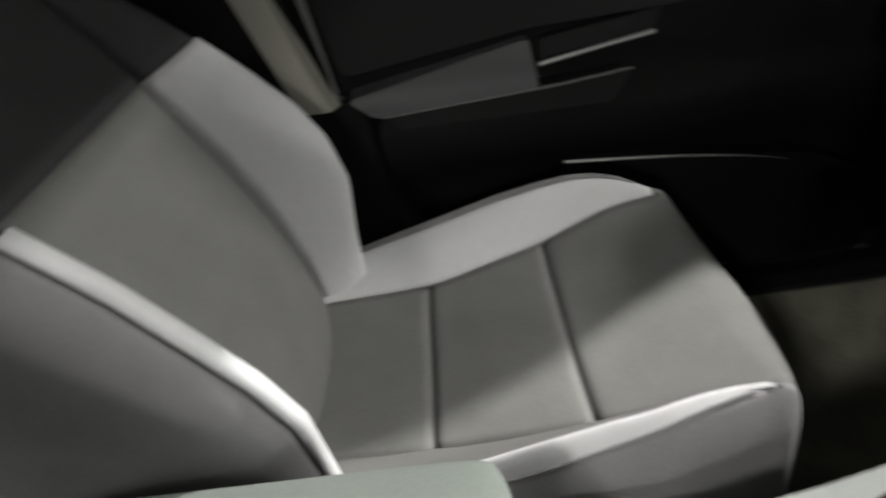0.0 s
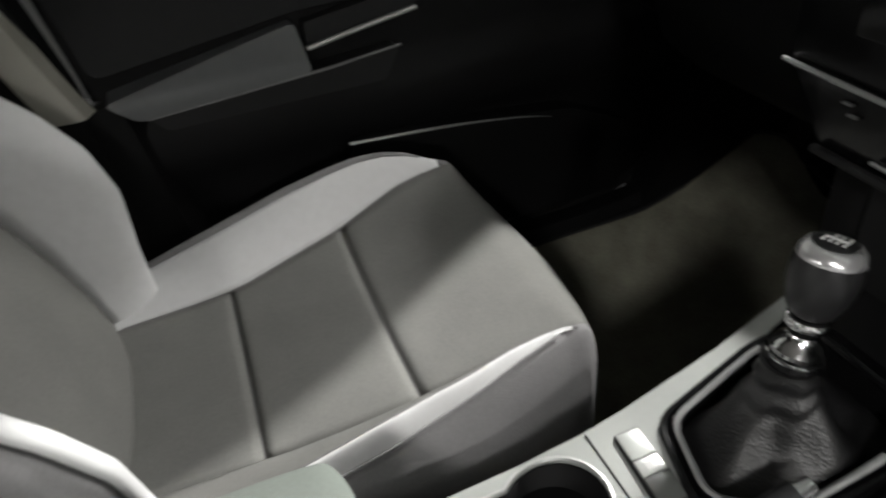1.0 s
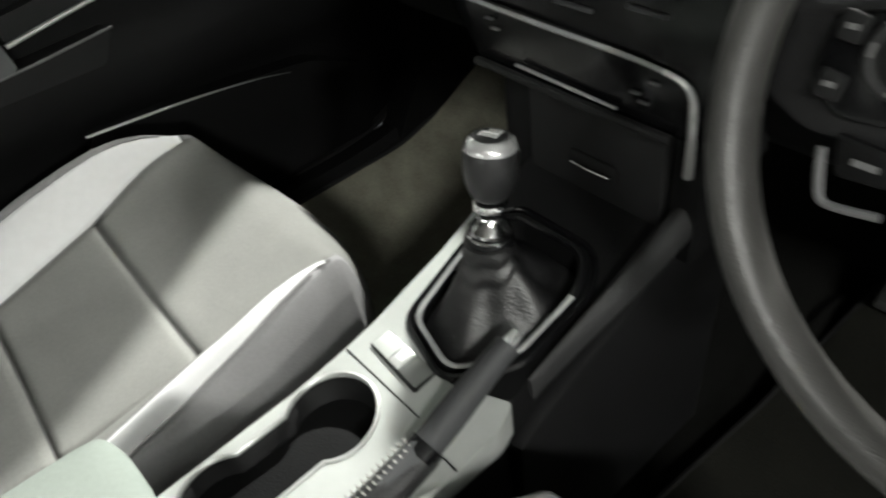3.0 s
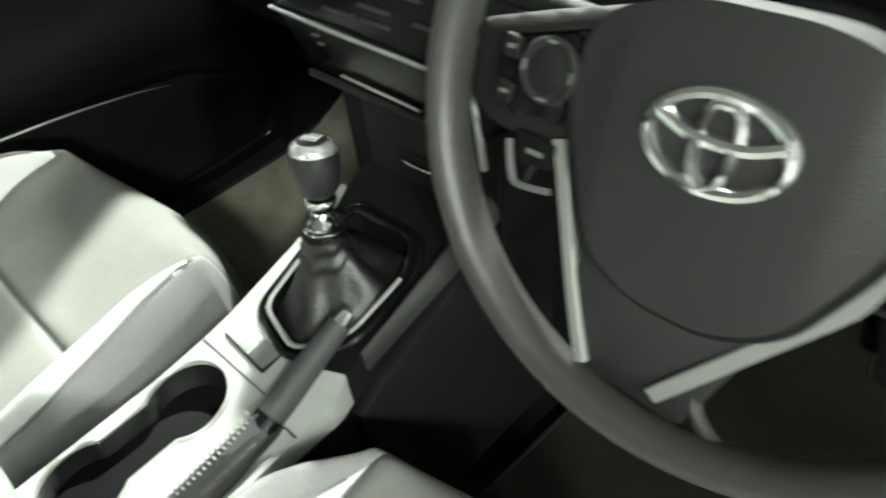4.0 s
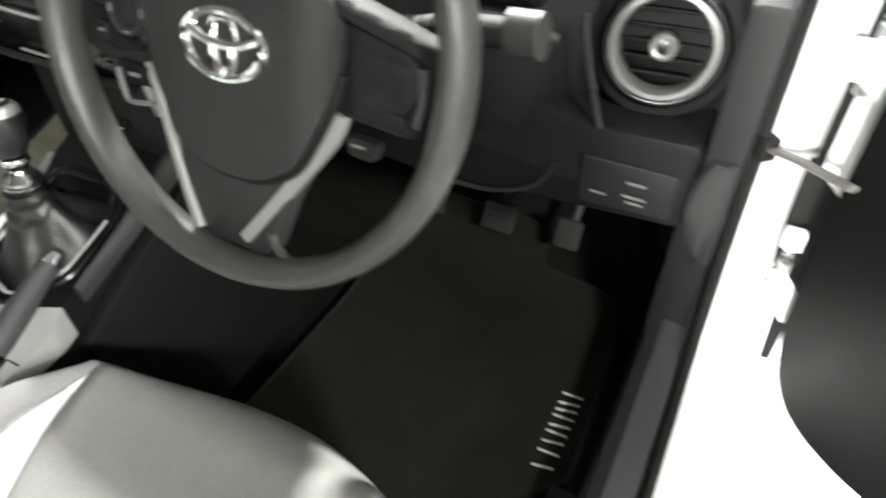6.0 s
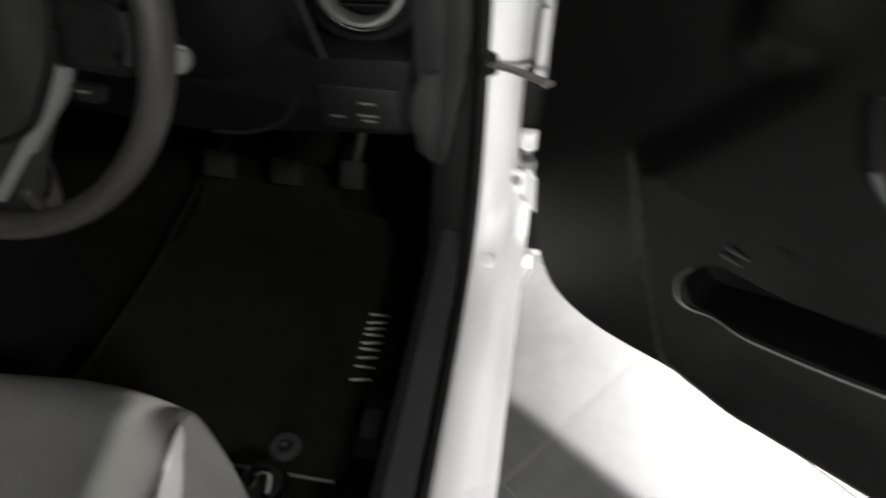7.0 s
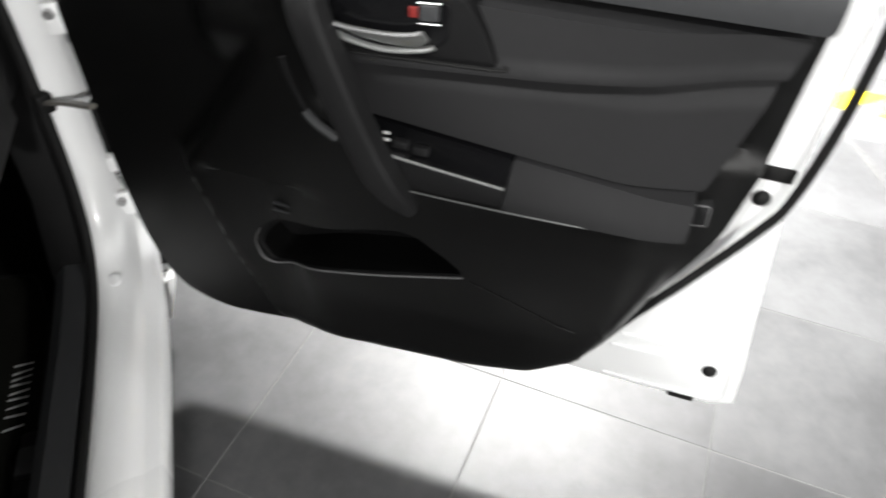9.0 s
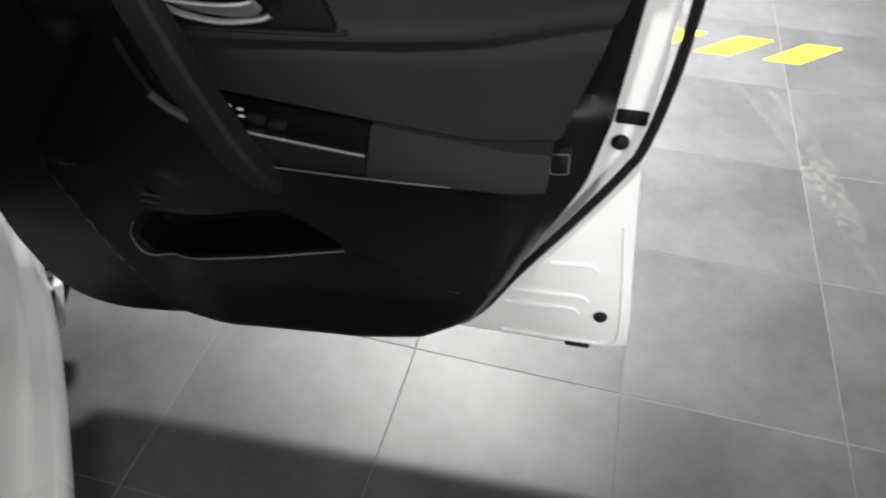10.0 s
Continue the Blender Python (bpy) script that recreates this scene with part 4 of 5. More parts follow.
part("vent_knob", lathe([(.0055, .004), (.0062, .011), (.0095, .0125), (.0118, .010), (.0122, -.006), (.006, -.01)], 24, vm), VENT_SILVER, DASH, "silver vent knob")
part("vent_surround", lathe([(.056, -.02), (.057, -.002), (.066, -.008), (.075, -.03), (.078, -.06)], 40, vm, caps=False), BLACK_SOFT, DASH)
knee = rounded([(.22, .80), (.24, .715), (.40, .700), (.52, .712), (.664, .722), (.668, .82), (.56, .815), (.50, .83)], .012)
part("knee_panel", prism(knee, xz, .80, .712, .010), BLACK, DASH, "black lower dash panel")
part("switch_block", prism(rounded([(.562, .728), (.652, .732), (.654, .785), (.562, .785)], .005), xz, .714, .7085, .002), BLACK_SOFT, DASH)
for a, b, w in ((.574, .744, .016), (.608, .764, .018), (.606, .748, .022), (.610, .741, .016)):
    part("switch_mark", box(a, a + w, .7072, .709, b, b + .0024, 0), DIM_PRINT, DASH)
part("dash_end", prism(rounded([(.668, .70), (.70, .68), (.704, .95), (.672, .95)], .008), xz, .90, .715, .008), BLACK_SOFT, DASH)
part("dash_pillar_trim", loft([[V((x0, .716, z)), V((x0 + .004, .708, z)), V(((x0 + x1) / 2, .705, z)), V((x1 - .004, .712, z)), V((x1, .725, z)), V(((x0 + x1) / 2, .735, z))] for x0, x1, z in ((.676, .702, .81), (.668, .702, .79), (.662, .701, .765), (.662, .700, .745), (.668, .698, .722), (.679, .693, .700), (.684, .689, .690))]), DASH_GREY, DASH, "tapered end trim", sharp=40)
part("vent_panel_edge", tube([(.545, .722, .915), (.553, .718, .88), (.5616, .716, .851), (.572, .716, .815), (.578, .718, .798)], .0028, 8, steps=16), DASH_GREY, DASH)
part("knee_edge", tube([(.4227, .711, .704), (.47, .710, .709), (.515, .711, .73), (.535, .713, .765)], .0028, 8, steps=16), BLACK_SOFT, DASH)
part("cowl", loft([[V((.37 + x, .60 + .10 * k + .08 * (x / .17) ** 2, 1.045 - .07 * (x / .17) ** 2 + .02 * k)) for x in (-.17, -.12, -.06, 0, .06, .12, .17)] + [V((.37 + x, .60 + .10 * k + .08 * (x / .17) ** 2, 1.030 - .07 * (x / .17) ** 2 + .02 * k)) for x in (.17, .12, .06, 0, -.06, -.12, -.17)] for k in (0, .5, 1, 2)]), BLACK_SOFT, DASH, "instrument hood")
part("instrument_panel", prism(rounded([(.22, .92), (.52, .92), (.50, 1.02), (.24, 1.02)], .02), xz, .74, .70, .004), BLACK_GLOSS, DASH)
part("binnacle_lip", tube([(.27, .690, .922), (.3115, .684, .930), (.3778, .680, .9336), (.419, .680, .9262), (.451, .681, .9185), (.488, .686, .9155), (.53, .70, .90)], .0042, 8, steps=30), GREY_PAD, DASH, "rounded lip below the instruments")
for x in (.30, .44):
    part("dial_face", lathe([(.040, 0), (.042, .002), (.040, .003), (.001, .0015)], 32, Matrix.Translation(V((x, .699, .982))) @ V((0, -1, 0)).to_track_quat("Z", "Y").to_matrix().to_4x4()), BLACK_SOFT, DASH)

# ---- steering wheel ----
WT = radians(20)
WM = Matrix.Translation(V((.369, .492, .962))) @ Matrix(((1, 0, 0, 0), (0, math.sin(WT), -math.cos(WT), 0), (0, math.cos(WT), math.sin(WT), 0), (0, 0, 0, 1)))
WHEEL = thing("steering_wheel", "dark grey leather three-spoke steering wheel with silver trim", "steering wheel", m=WM)
R = .1676
part("rim", loft([[V(((R + .0113 * math.cos(b)) * math.cos(a), (R + .0113 * math.cos(b)) * math.sin(a), .017 * math.sin(b) - .004)) for b in [2 * math.pi * j / 14 for j in range(14)]] for a in [2 * math.pi * i / 72 for i in range(72)]], closed=True), WHEEL_LEATHER, WHEEL, "leather wrapped rim", sharp=80)
uv = lambda a, b, d: V((a, b, d))
cover = rounded([(-.083, .028), (-.070, .044), (-.03, .057), (.03, .057), (.070, .044), (.083, .028), (.084, -.002), (.074, -.034), (.052, -.078), (.022, -.094), (-.022, -.094), (-.052, -.078), (-.074, -.034), (-.084, -.002)], .018)
part("airbag_cover", relief(cover, lambda a, b: .006 - .9 * (a * a) - .8 * b * b * (1.6 if b > 0 else 1) - .006 * step(.05, .080, abs(a)), uv, -.05, .004), AIRBAG, WHEEL, "charcoal airbag cover", sharp=50)
for s in (1, -1):
    spoke = rounded([(s * .074, .040), (s * .158, .016), (s * .161, -.026), (s * .134, -.039), (s * .078, -.034)], .010)
    part("spoke", prism(spoke, uv, -.040, -.014, .005), BLACK_SOFT, WHEEL, "black side spoke")
    part("upper_cover", relief(rounded([(s * .062, .047), (s * .110, .034), (s * .157, .020), (s * .159, .009), (s * .110, .023), (s * .066, .035)], .004), lambda a, b: -.008 - 60 * max(0, b - .036 + .28 * (abs(a) - .07)) ** 2 - .005 * step(.10, .16, abs(a)), uv, -.036, .006), BLACK_SOFT, WHEEL, sharp=60)
    line = [(.0790, -.0330), (.0755, -.0500), (.0680, -.0625), (.0430, -.0965), (.0065, -.1455)] if s > 0 else [(-.0890, -.0310), (-.0825, -.0480), (-.0740, -.0690), (-.0545, -.1157), (-.0385, -.1500)]
    pts = smooth_path([(a, b, -.0155 + .06 * (-.033 - b)) for a, b in line], 24)
    rr = []
    for i, p in enumerate(pts):
        t = (pts[min(i + 1, 24)] - pts[max(i - 1, 0)]).normalized()
        n = t.cross(V((0, 0, 1))).normalized()
        w = (.0046 if s > 0 else .0038) + .0012 * step(.7, 1, 1 - i / 24)
        rr.append([p + n * a + V((0, 0, b)) for a, b in ((w, -.008), (w, .0022), (w - .0008, .003), (.0008 - w, .003), (-w, .0022), (-w, -.008))])
    part("spoke_trim", loft(rr), SPOKE_SILVER, WHEEL, "satin silver spoke strip", sharp=28)
    pod = part("button_pod", prism(rounded([(s * .088, .028), (s * .138, .014), (s * .139, -.012), (s * .122, -.028), (s * .088, -.024)], .008), uv, -.018, -.0095, .003), BLACK_GLOSS if s < 0 else BLACK_SOFT, WHEEL, "control button pod")
    if s < 0:
        part("dial", lathe([(.0185, .009), (.0185, .0130), (.0168, .0142), (.0135, .0125)], 28, pose(-.102, .004, -.020)), DASH_GREY, WHEEL, "round grey control pad")
        part("dial_centre", lathe([(.0125, .009), (.0125, .0135), (.010, .0145), (.001, .0145)], 24, pose(-.102, .004, -.020)), BLACK_SOFT, WHEEL)
        for dx, dy, w, h in ((0, .0155, .006, .0016), (0, -.0155, .006, .0016), (-.0155, 0, .0016, .006), (.0155, 0, .0016, .006)):
            part("button_mark", box(-.102 + dx - w / 2, -.102 + dx + w / 2, .004 + dy - h / 2, .004 + dy + h / 2, -.0075, -.0057, 0), DIM_PRINT, WHEEL)
        for b in (.011, -.014):
            part("side_button", prism(rounded([(-.1345, b - .006), (-.1235, b - .007), (-.1225, b + .005), (-.1335, b + .007)], .002), uv, -.012, -.0075, .001), BLACK_SOFT, WHEEL)
            part("button_mark", box(-.131, -.126, b - .0012, b + .0012, -.0078, -.0069, 0), DIM_PRINT, WHEEL)
        part("lower_block", prism(rounded([(-.118, -.033), (-.089, -.035), (-.089, -.050), (-.112, -.052)], .003), uv, -.022, -.0105, .002), BLACK, WHEEL, "lower button block")
        part("button_mark", box(-.107, -.096, -.0445, -.0415, -.0112, -.0099, 0), DIM_PRINT, WHEEL)
        part("lower_trim", tube([(-.1225, -.042, -.014), (-.1185, -.056, -.014), (-.114, -.065, -.014), (-.106, -.066, -.014), (-.088, -.063, -.014)], .0022, 8, steps=20), POCKET_RIM, WHEEL, "satin grey bracket")
    else:
        for b0, b1 in ((.012, .026), (-.010, .009), (-.028, -.013)):
            part("side_button", prism(rounded([(.093, b0), (.133, b0 - .004), (.133, b1 - .010), (.093, b1)], .003), uv, -.014, -.0085, .0015), BLACK_SOFT, WHEEL)
        part("spoke_edge", tube([(.141, .010, -.012), (.1425, -.010, -.012), (.139, -.027, -.012)], .0042, 8, steps=12), GREY_PAD, WHEEL)
        part("lower_switch", prism(rounded([(.086, -.045), (.112, -.046), (.108, -.060), (.090, -.058)], .003), uv, -.024, -.013, .002), BLACK_SOFT, WHEEL)
        part("button_mark", box(.092, .102, -.0515, -.0495, -.0138, -.0122, 0), DIM_PRINT, WHEEL)
part("lower_spoke", prism(rounded([(-.060, -.066), (.060, -.066), (.040, -.110), (.024, -.158), (-.044, -.154), (-.058, -.112)], .005), uv, -.035, -.0105, .004), AIRBAG, WHEEL, "charcoal lower spoke")
part("cover_seam", tube([V((a * 1.02, b * 1.03, -.0098)) for a, b in cover if b < .0], .0038, 8), RUBBER, WHEEL, "dark joint below the airbag cover")
part("rim_fillet", tube([(.026, -.128, -.016), (.029, -.143, -.013), (.044, -.153, -.010), (.060, -.152, -.008)], .0042, 8, steps=14), WHEEL_LEATHER, WHEEL)
EZ = .0065
ring = []
for i in range(48):
    a = 2 * math.pi * i / 48
    ring.append(V((.0325 * math.cos(a), .0218 * math.sin(a), EZ)))
EM = part("badge", tube(ring, .0036, 8, closed=True, flat=.8), CHROME, WHEEL, "plain chrome oval badge")
part("badge_bar", tube([(-.030, .008, EZ), (-.012, .001, EZ), (.012, .001, EZ), (.030, .008, EZ)], .0038, 8, steps=16, flat=.8), CHROME, EM)
part("badge_bar", tube([(-.008, .001, EZ), (-.007, -.012, EZ), (0, -.021, EZ), (.007, -.012, EZ), (.008, .001, EZ)], .0038, 8, steps=20, flat=.8), CHROME, EM)
part("badge_bar", tube([(-.010, .003, EZ), (-.006, .016, EZ), (.006, .016, EZ), (.010, .003, EZ)], .0028, 8, steps=16, flat=.8), CHROME, EM)
part("hub", lathe([(.05, -.075), (.055, -.03), (.04, -.02)], 28), BLACK, WHEEL)

COL = thing("steering_column", "black plastic steering column shroud with two stalks", "steering column")
part("shroud", loft([[V((.369 + rx * math.cos(a), y, z + rz * math.sin(a))) for a in [2 * math.pi * i / 20 for i in range(20)]] for y, z, rx, rz in ((.535, .945, .055, .050), (.56, .938, .064, .058), (.64, .912, .068, .062), (.74, .88, .07, .06))]), BLACK, COL, sharp=60)
st = part("stalk", tube([(.42, .562, .952), (.47, .558, .962), (.515, .555, .972), (.56, .552, .978)], .0075, 12, steps=14, taper=lambda s: .85 + .5 * step(.45, .7, s)), BLACK_SOFT, COL, "indicator stalk")
part("stalk_tip", tube([(.546, .5528, .977), (.568, .5515, .979)], .0125, 14, flat=1.25), STALK_GREY, COL, "pale grey stalk tip")
for k in range(6):
    q = V((.470, .558, .962)).lerp(V((.512, .555, .971)), k / 5)
    part("stalk_ring", tube([q, q + V((.0052, -.0004, .0011))], .0098 - .0006 * (k % 2), 14), DASH_GREY, COL, "ribbed stalk ring")
part("stalk", tube([(.32, .562, .952), (.26, .557, .966), (.19, .553, .975)], .0085, 12, steps=12), BLACK_SOFT, COL)
part("ignition_housing", tube([(.40, .625, .895), (.445, .607, .885), (.481, .594, .876)], .0175, 16, steps=6), BLACK, COL)
part("ignition", lathe([(.0125, -.004), (.0135, .003), (.011, .006), (.009, .0035), (.003, .0035)], 24, Matrix.Translation(V((.482, .593, .876))) @ V((.75, -.66, .1)).to_track_quat("Z", "Y").to_matrix().to_4x4()), VENT_SILVER, COL)

# ---- pedals ----
for x, z, w, h, nm in ((.475, .375, .022, .026, "accelerator"), (.347, .368, .030, .026, "brake"), (.214, .368, .030, .026, "clutch")):
    p = thing("pedal", "black rubber faced " + nm + " pedal above the floor mat", "pedal", "pedals", m=pose(x, 1.03, z, -35, 0, 0))
    part("pad", box(-w, w, -.006, .008, -h, h, .006), PEDAL_RUBBER, p, "worn grey rubber pad")
    part("arm", tube([(0, .008, .0), (0, .07, .12), (0, .10, .32)], .008, 8, steps=10), STEEL, p)
    for k in range(4):
        part("rib", box(-w * .85, w * .85, -.0085, -.006, -h * .7 + k * h * .46, -h * .7 + k * h * .46 + .005, 0), PEDAL_RUBBER, p)

# ---- floor mats ----
DM = thing("driver_floor_mat", "carpet driver floor mat, coloured as shaded, with pale bars woven on it", "floor mat")
mat_line = rounded([(.13, .494), (.588, .491), (.596, .55), (.575, .615), (.618, .65), (.615, .74), (.605, .90), (.575, 1.00), (.44, 1.015), (.43, 1.07), (.39, 1.085), (.17, 1.09), (.15, .80)], .02)
mh = lambda a, b: .283 + .06 * step(.93, 1.12, b) ** 1.5 + .0015 * math.sin(a * 60) * math.sin(b * 47)
part("carpet", relief(mat_line, mh, xyz, .268, .03), SHADED_MAT, DM, sharp=50)
part("binding", tube([V((a, b, mh(a, b))) for a, b in mat_line], .0035, 6, closed=True), RUBBER, DM, "stitched black binding")
part("worn_edge", tube([(.40, .4905, mh(.40, .49) + .001), (.50, .4898, mh(.50, .49) + .001), (.582, .4893, mh(.58, .49) + .001)], .0026, 6, steps=14), POCKET_RIM, DM, "frayed pale rear edge")
for y0, y1 in ((.658, .682), (.700, .716), (.729, .745), (.758, .758), (.771, .787)):
    for y in ((y0, y1) if y1 > y0 else (y0,)):
        part("bar", box(-.0155, .0155, -.0016, .0016, 0, .0018, 0, m=pose(.577, y, mh(.577, y) - .0004, 0, 0, 10 if y == y0 else 2)), WOVEN_WHITE, DM, "pale woven bar")
for x, y in ((.497, .530), (.20, .535)):
    part("clip_ring", lathe([(.009, 0), (.010, .006), (.015, .007), (.021, .005), (.023, .0)], 28, pose(x, y, mh(x, y))), GREY_PAD, DM, "round mat clip")
    part("clip_hook", box(-.006, .006, -.003, .003, 0, .010, .002, m=pose(x, y, mh(x, y), 0, 0, 30)), STEEL, DM)
PMAT = thing("passenger_floor_mat", "olive carpet floor mat in the passenger footwell, coloured as lit", "floor mat")
pm_line = rounded([(-.64, .50), (-.12, .50), (-.12, .98), (-.20, 1.08), (-.60, 1.12), (-.66, 1.06), (-.65, .95), (-.635, .80)], .03)
pmh = lambda a, b: .283 + .10 * step(.85, 1.12, b) + .085 * step(.50, .655, -a) + .003 * math.sin(a * 25 + b * 14)
part("carpet", relief(pm_line, pmh, xyz, .266, .03), LIT_MAT, PMAT, sharp=50)
part("binding", tube([V((a, b, pmh(a, b))) for a, b in pm_line], .0045, 6, closed=True), BLACK_SOFT, PMAT)
REL = thing("release_lever", "dark grey plastic release lever beside the sill", "lever", m=pose(.622, .575, .262))
part("base", box(-.022, .016, -.055, .055, 0, .045, .008), BLACK_SOFT, REL)
part("handle", box(-.018, .010, -.03, .02, .04, .056, .006), GREY_PAD, REL)
TOW = thing("seat_rail_latch", "black round cup with a chrome hook under the driver seat", "seat rail", m=pose(.503, .452, .262))
part("post", lathe([(.020, 0), (.022, .004), (.018, .05), (.024, .062), (.030, .072)], 24), RUBBER, TOW)
part("cup_rim", lathe([(.024, .066), (.027, .074), (.031, .075), (.033, .070), (.031, .062)], 32, caps=False), BLACK_GLOSS, TOW, "glossy black rim")
part("hook", tube([(-.018, -.012, .066), (-.010, .004, .082), (.006, .008, .084), (.010, -.012, .078), (.004, -.024, .066)], .0042, 8, steps=20), CHROME, TOW, "chrome hook")

# ---- driver door, open ----
DU, DN = V((.819, -.574, 0)), V((-.574, -.819, 0))
DOOR_M = Matrix(((DN.x, DU.x, 0, .80), (DN.y, DU.y, 0, .97), (0, 0, 1, 0), (0, 0, 0, 1)))
DOOR = thing("driver_door", "open white car door with a black inner trim panel", "car door", m=DOOR_M)
duz = lambda a, b, d: V((d, a, b))
shell = [(.045, .55), (.05, .42), (.078, .345), (.115, .314), (.20, .308), (.45, .318), (.70, .327), (1.030, .327), (1.064, .345), (1.055, .42), (1.030, .58), (1.013, .70), (1.008, .80), (1.010, 1.0), (.04, 1.0)]
part("inner_panel", prism(shell, duz, -.075, 0, .006), PAINT, DOOR, "white painted inner panel")
skin = [(.06, .42), (.09, .328), (.15, .316), (1.00, .316), (1.035, .335), (1.03, .45), (1.0, .62), (.985, .80), (.985, 1.0), (.05, 1.0)]
part("front_flange", prism([(.030, .47), (.026, .625), (-.013, .645), (-.010, .80), (-.006, 1.0), (.05, 1.0), (.052, .46)], duz, -.014, -.001, .003), PAINT, DOOR, "white hinge side flange")
part("outer_skin", relief(skin, lambda a, b: -.085 - .03 * math.sin((b - .3) / .7 * math.pi), duz, -.076, .06), PAINT, DOOR, "white outer door skin", sharp=40)
for a0, a1, b in ((.87, .985, .445), (.86, .975, .415), (.92, .99, .515)):
    part("pressed_rib", tube([(.0005, a0, b - .004), (.0015, (a0 + a1) / 2, b), (.0012, a1 - .012, b + .002), (.0005, a1, b - .008)], .003, 8, steps=14), PAINT, DOOR)
part("pressed_edge", tube([(.0008, .86, .340), (.0014, 1.00, .341), (.0014, 1.040, .352), (.0014, 1.043, .39), (.0012, 1.030, .48), (.0008, 1.010, .60)], .0022, 8, steps=40, axis=(1, 0, 0)), PAINT, DOOR, "folded panel edge")
ws = [(.018, 1.020, 1.0), (.018, 1.018, .86), (.018, 1.006, .755), (.018, .988, .705), (.018, .932, .600), (.018, .875, .50), (.018, .826, .405), (.016, .78, .36), (.014, .70, .342), (.014, .40, .336), (.014, .16, .333)]
part("weatherstrip", tube(ws, .0066, 8, steps=60, axis=(1, 0, 0)), RUBBER, DOOR, "black rubber weatherstrip")
# main trim moulding with its fold and bulged pocket
trim = rounded([(.050, 1.0), (.049, .74), (.048, .60), (.058, .45), (.078, .375), (.108, .332), (.15, .315), (.20, .311), (.26, .317), (.352, .332), (.372, .326), (.42, .331), (.50, .343), (.66, .360), (.75, .382), (.815, .425), (.856, .50), (.894, .59), (.944, .70), (.962, .81), (.972, 1.0)], .02)
POCKET = rounded([(.312, .540), (.320, .566), (.345, .584), (.40, .600), (.47, .620), (.54, .638), (.57, .634), (.61, .608), (.648, .582), (.58, .568), (.525, .556), (.465, .544), (.415, .530), (.372, .512), (.335, .501)], .018)


def line_side(a, b, p, q):
    d = V((q[0] - p[0], q[1] - p[1]))
    return ((a - p[0]) * d.y - (b - p[1]) * d.x) / d.length


def trim_height(a, b):
    h = .056 + .006 * min(1.0, max(0.0, (a - .07) / .15))
    # lower ridge runs down and back; upper crease runs up and back
    low = line_side(a, b, (.202, .665), (.247, .51)) if b > .51 else line_side(a, b, (.247, .51), (.318, .36))
    upc = line_side(a, b, (.315, .81), (.202, .668))
    f = step(-.012, .034, -low) if b < .665 else step(-.006, .028, -upc)
    if b > .81:
        f = f * (1 - step(.81, .90, b)) + step(.262, .315, a) * step(.81, .90, b)
    back = max(0.0, -low - .03) if b < .665 else 0.0
    under = step(-.01, .07, b - curve([(.1, .335), (.15, .315), (.26, .317), (.352, .33), (.372, .326), (.50, .343), (.66, .360), (.75, .382), (.815, .425), (.9, .6)], a))
    h += .045 * f * (1 - .65 * step(.45, .80, a) * step(.52, .66, b)) * under
    h += .016 * step(.34, .42, a) * (1 - step(.72, .90, a)) * (1 - step(.50, .60, b)) * under
    h -= .024 * f * min(1.0, back / .09) * (1 - step(.33, .46, a))
    h -= .035 * step(.84, .95, a)
    h -= 2.1 * max(0.0, b - .83) ** 2 * (1 - step(.36, .43, a))
    h -= .035 * step(.45, .48, a) * step(.80, .825, b)
    return max(.03, h)


part("trim_panel", relief(trim, trim_height, duz, .004, .011, [POCKET]), DOOR_TRIM, DOOR, "grained black trim moulding", sharp=38)
part("pocket_lining", loft([[V((trim_height(a, b) - .002, a, b)) for a, b in POCKET], [V((.03, a, b - .03)) for a, b in POCKET], [V((.025, a * .9 + .045, b - .10)) for a, b in POCKET]], caps=False), BLACK, DOOR, thick=.002, flip_from=(.5, .45, .56))
part("pocket_back", prism([(.30, .40), (.67, .40), (.67, .66), (.30, .66)], duz, .006, .016, 0), BLACK, DOOR)
low = [(.324, .566), (.3145, .545), (.317, .523), (.325, .508), (.342, .502), (.372, .512), (.415, .530), (.465, .544), (.525, .556), (.58, .568), (.642, .5805)]
# Pale tube paints the highlight that runs round the pocket's rim.
part("pocket_rim", tube([V((trim_height(a, b) + .001, a, b)) for a, b in low], .0016, 8, steps=36, taper=lambda q: .45 + .55 * step(0, .35, q)), POCKET_RIM, DOOR, "rounded pocket rim, painted pale for its highlight")
for a, b, w in ((.350, .606, .035), (.354, .620, .03)):
    part("pocket_slot", box(trim_height(a + .02, b) - .004, trim_height(a + .02, b) + .002, a, a + w, b, b + .0022, 0), GREY_PAD, DOOR)
part("trim_crease", tube([V((trim_height(a, b) + .0004, a, b)) for a, b in ((.652, .577), (.70, .566), (.75, .554), (.80, .541), (.85, .525))], .0010, 6, steps=16), DOOR_TRIM, DOOR)
# soft insert, upper roll, recess round the handle
insert = rounded([(.455, .820), (.455, .905), (.47, .960), (.956, .960), (.930, .87), (.904, .782), (.694, .797), (.50, .815)], .008)


def crease(a):
    return .877 + .088 * (a - .5)


def insert_h(a, c):
    """c: height above the crease. The lower field leans back under the rolled ledge of the upper one."""
    edge = curve([(.50, .815), (.694, .797), (.905, .782)], a) - crease(a)
    lower = .100 - .012 * min(1.0, max(0.0, (c - edge) / -edge))
    lower -= .013 * (1 - step(.004, .030, -c))
    upper = .105 - .16 * max(0.0, c) + .006 * max(0.0, 1 - ((c - .007) / .009) ** 2)
    up = step(-.0035, .0025, c)
    keep = .5 * step(.70, .90, a)
    return lower * (1 - up) + (upper * (1 - keep) + lower * keep) * up - .034 * step(.80, .95, a)


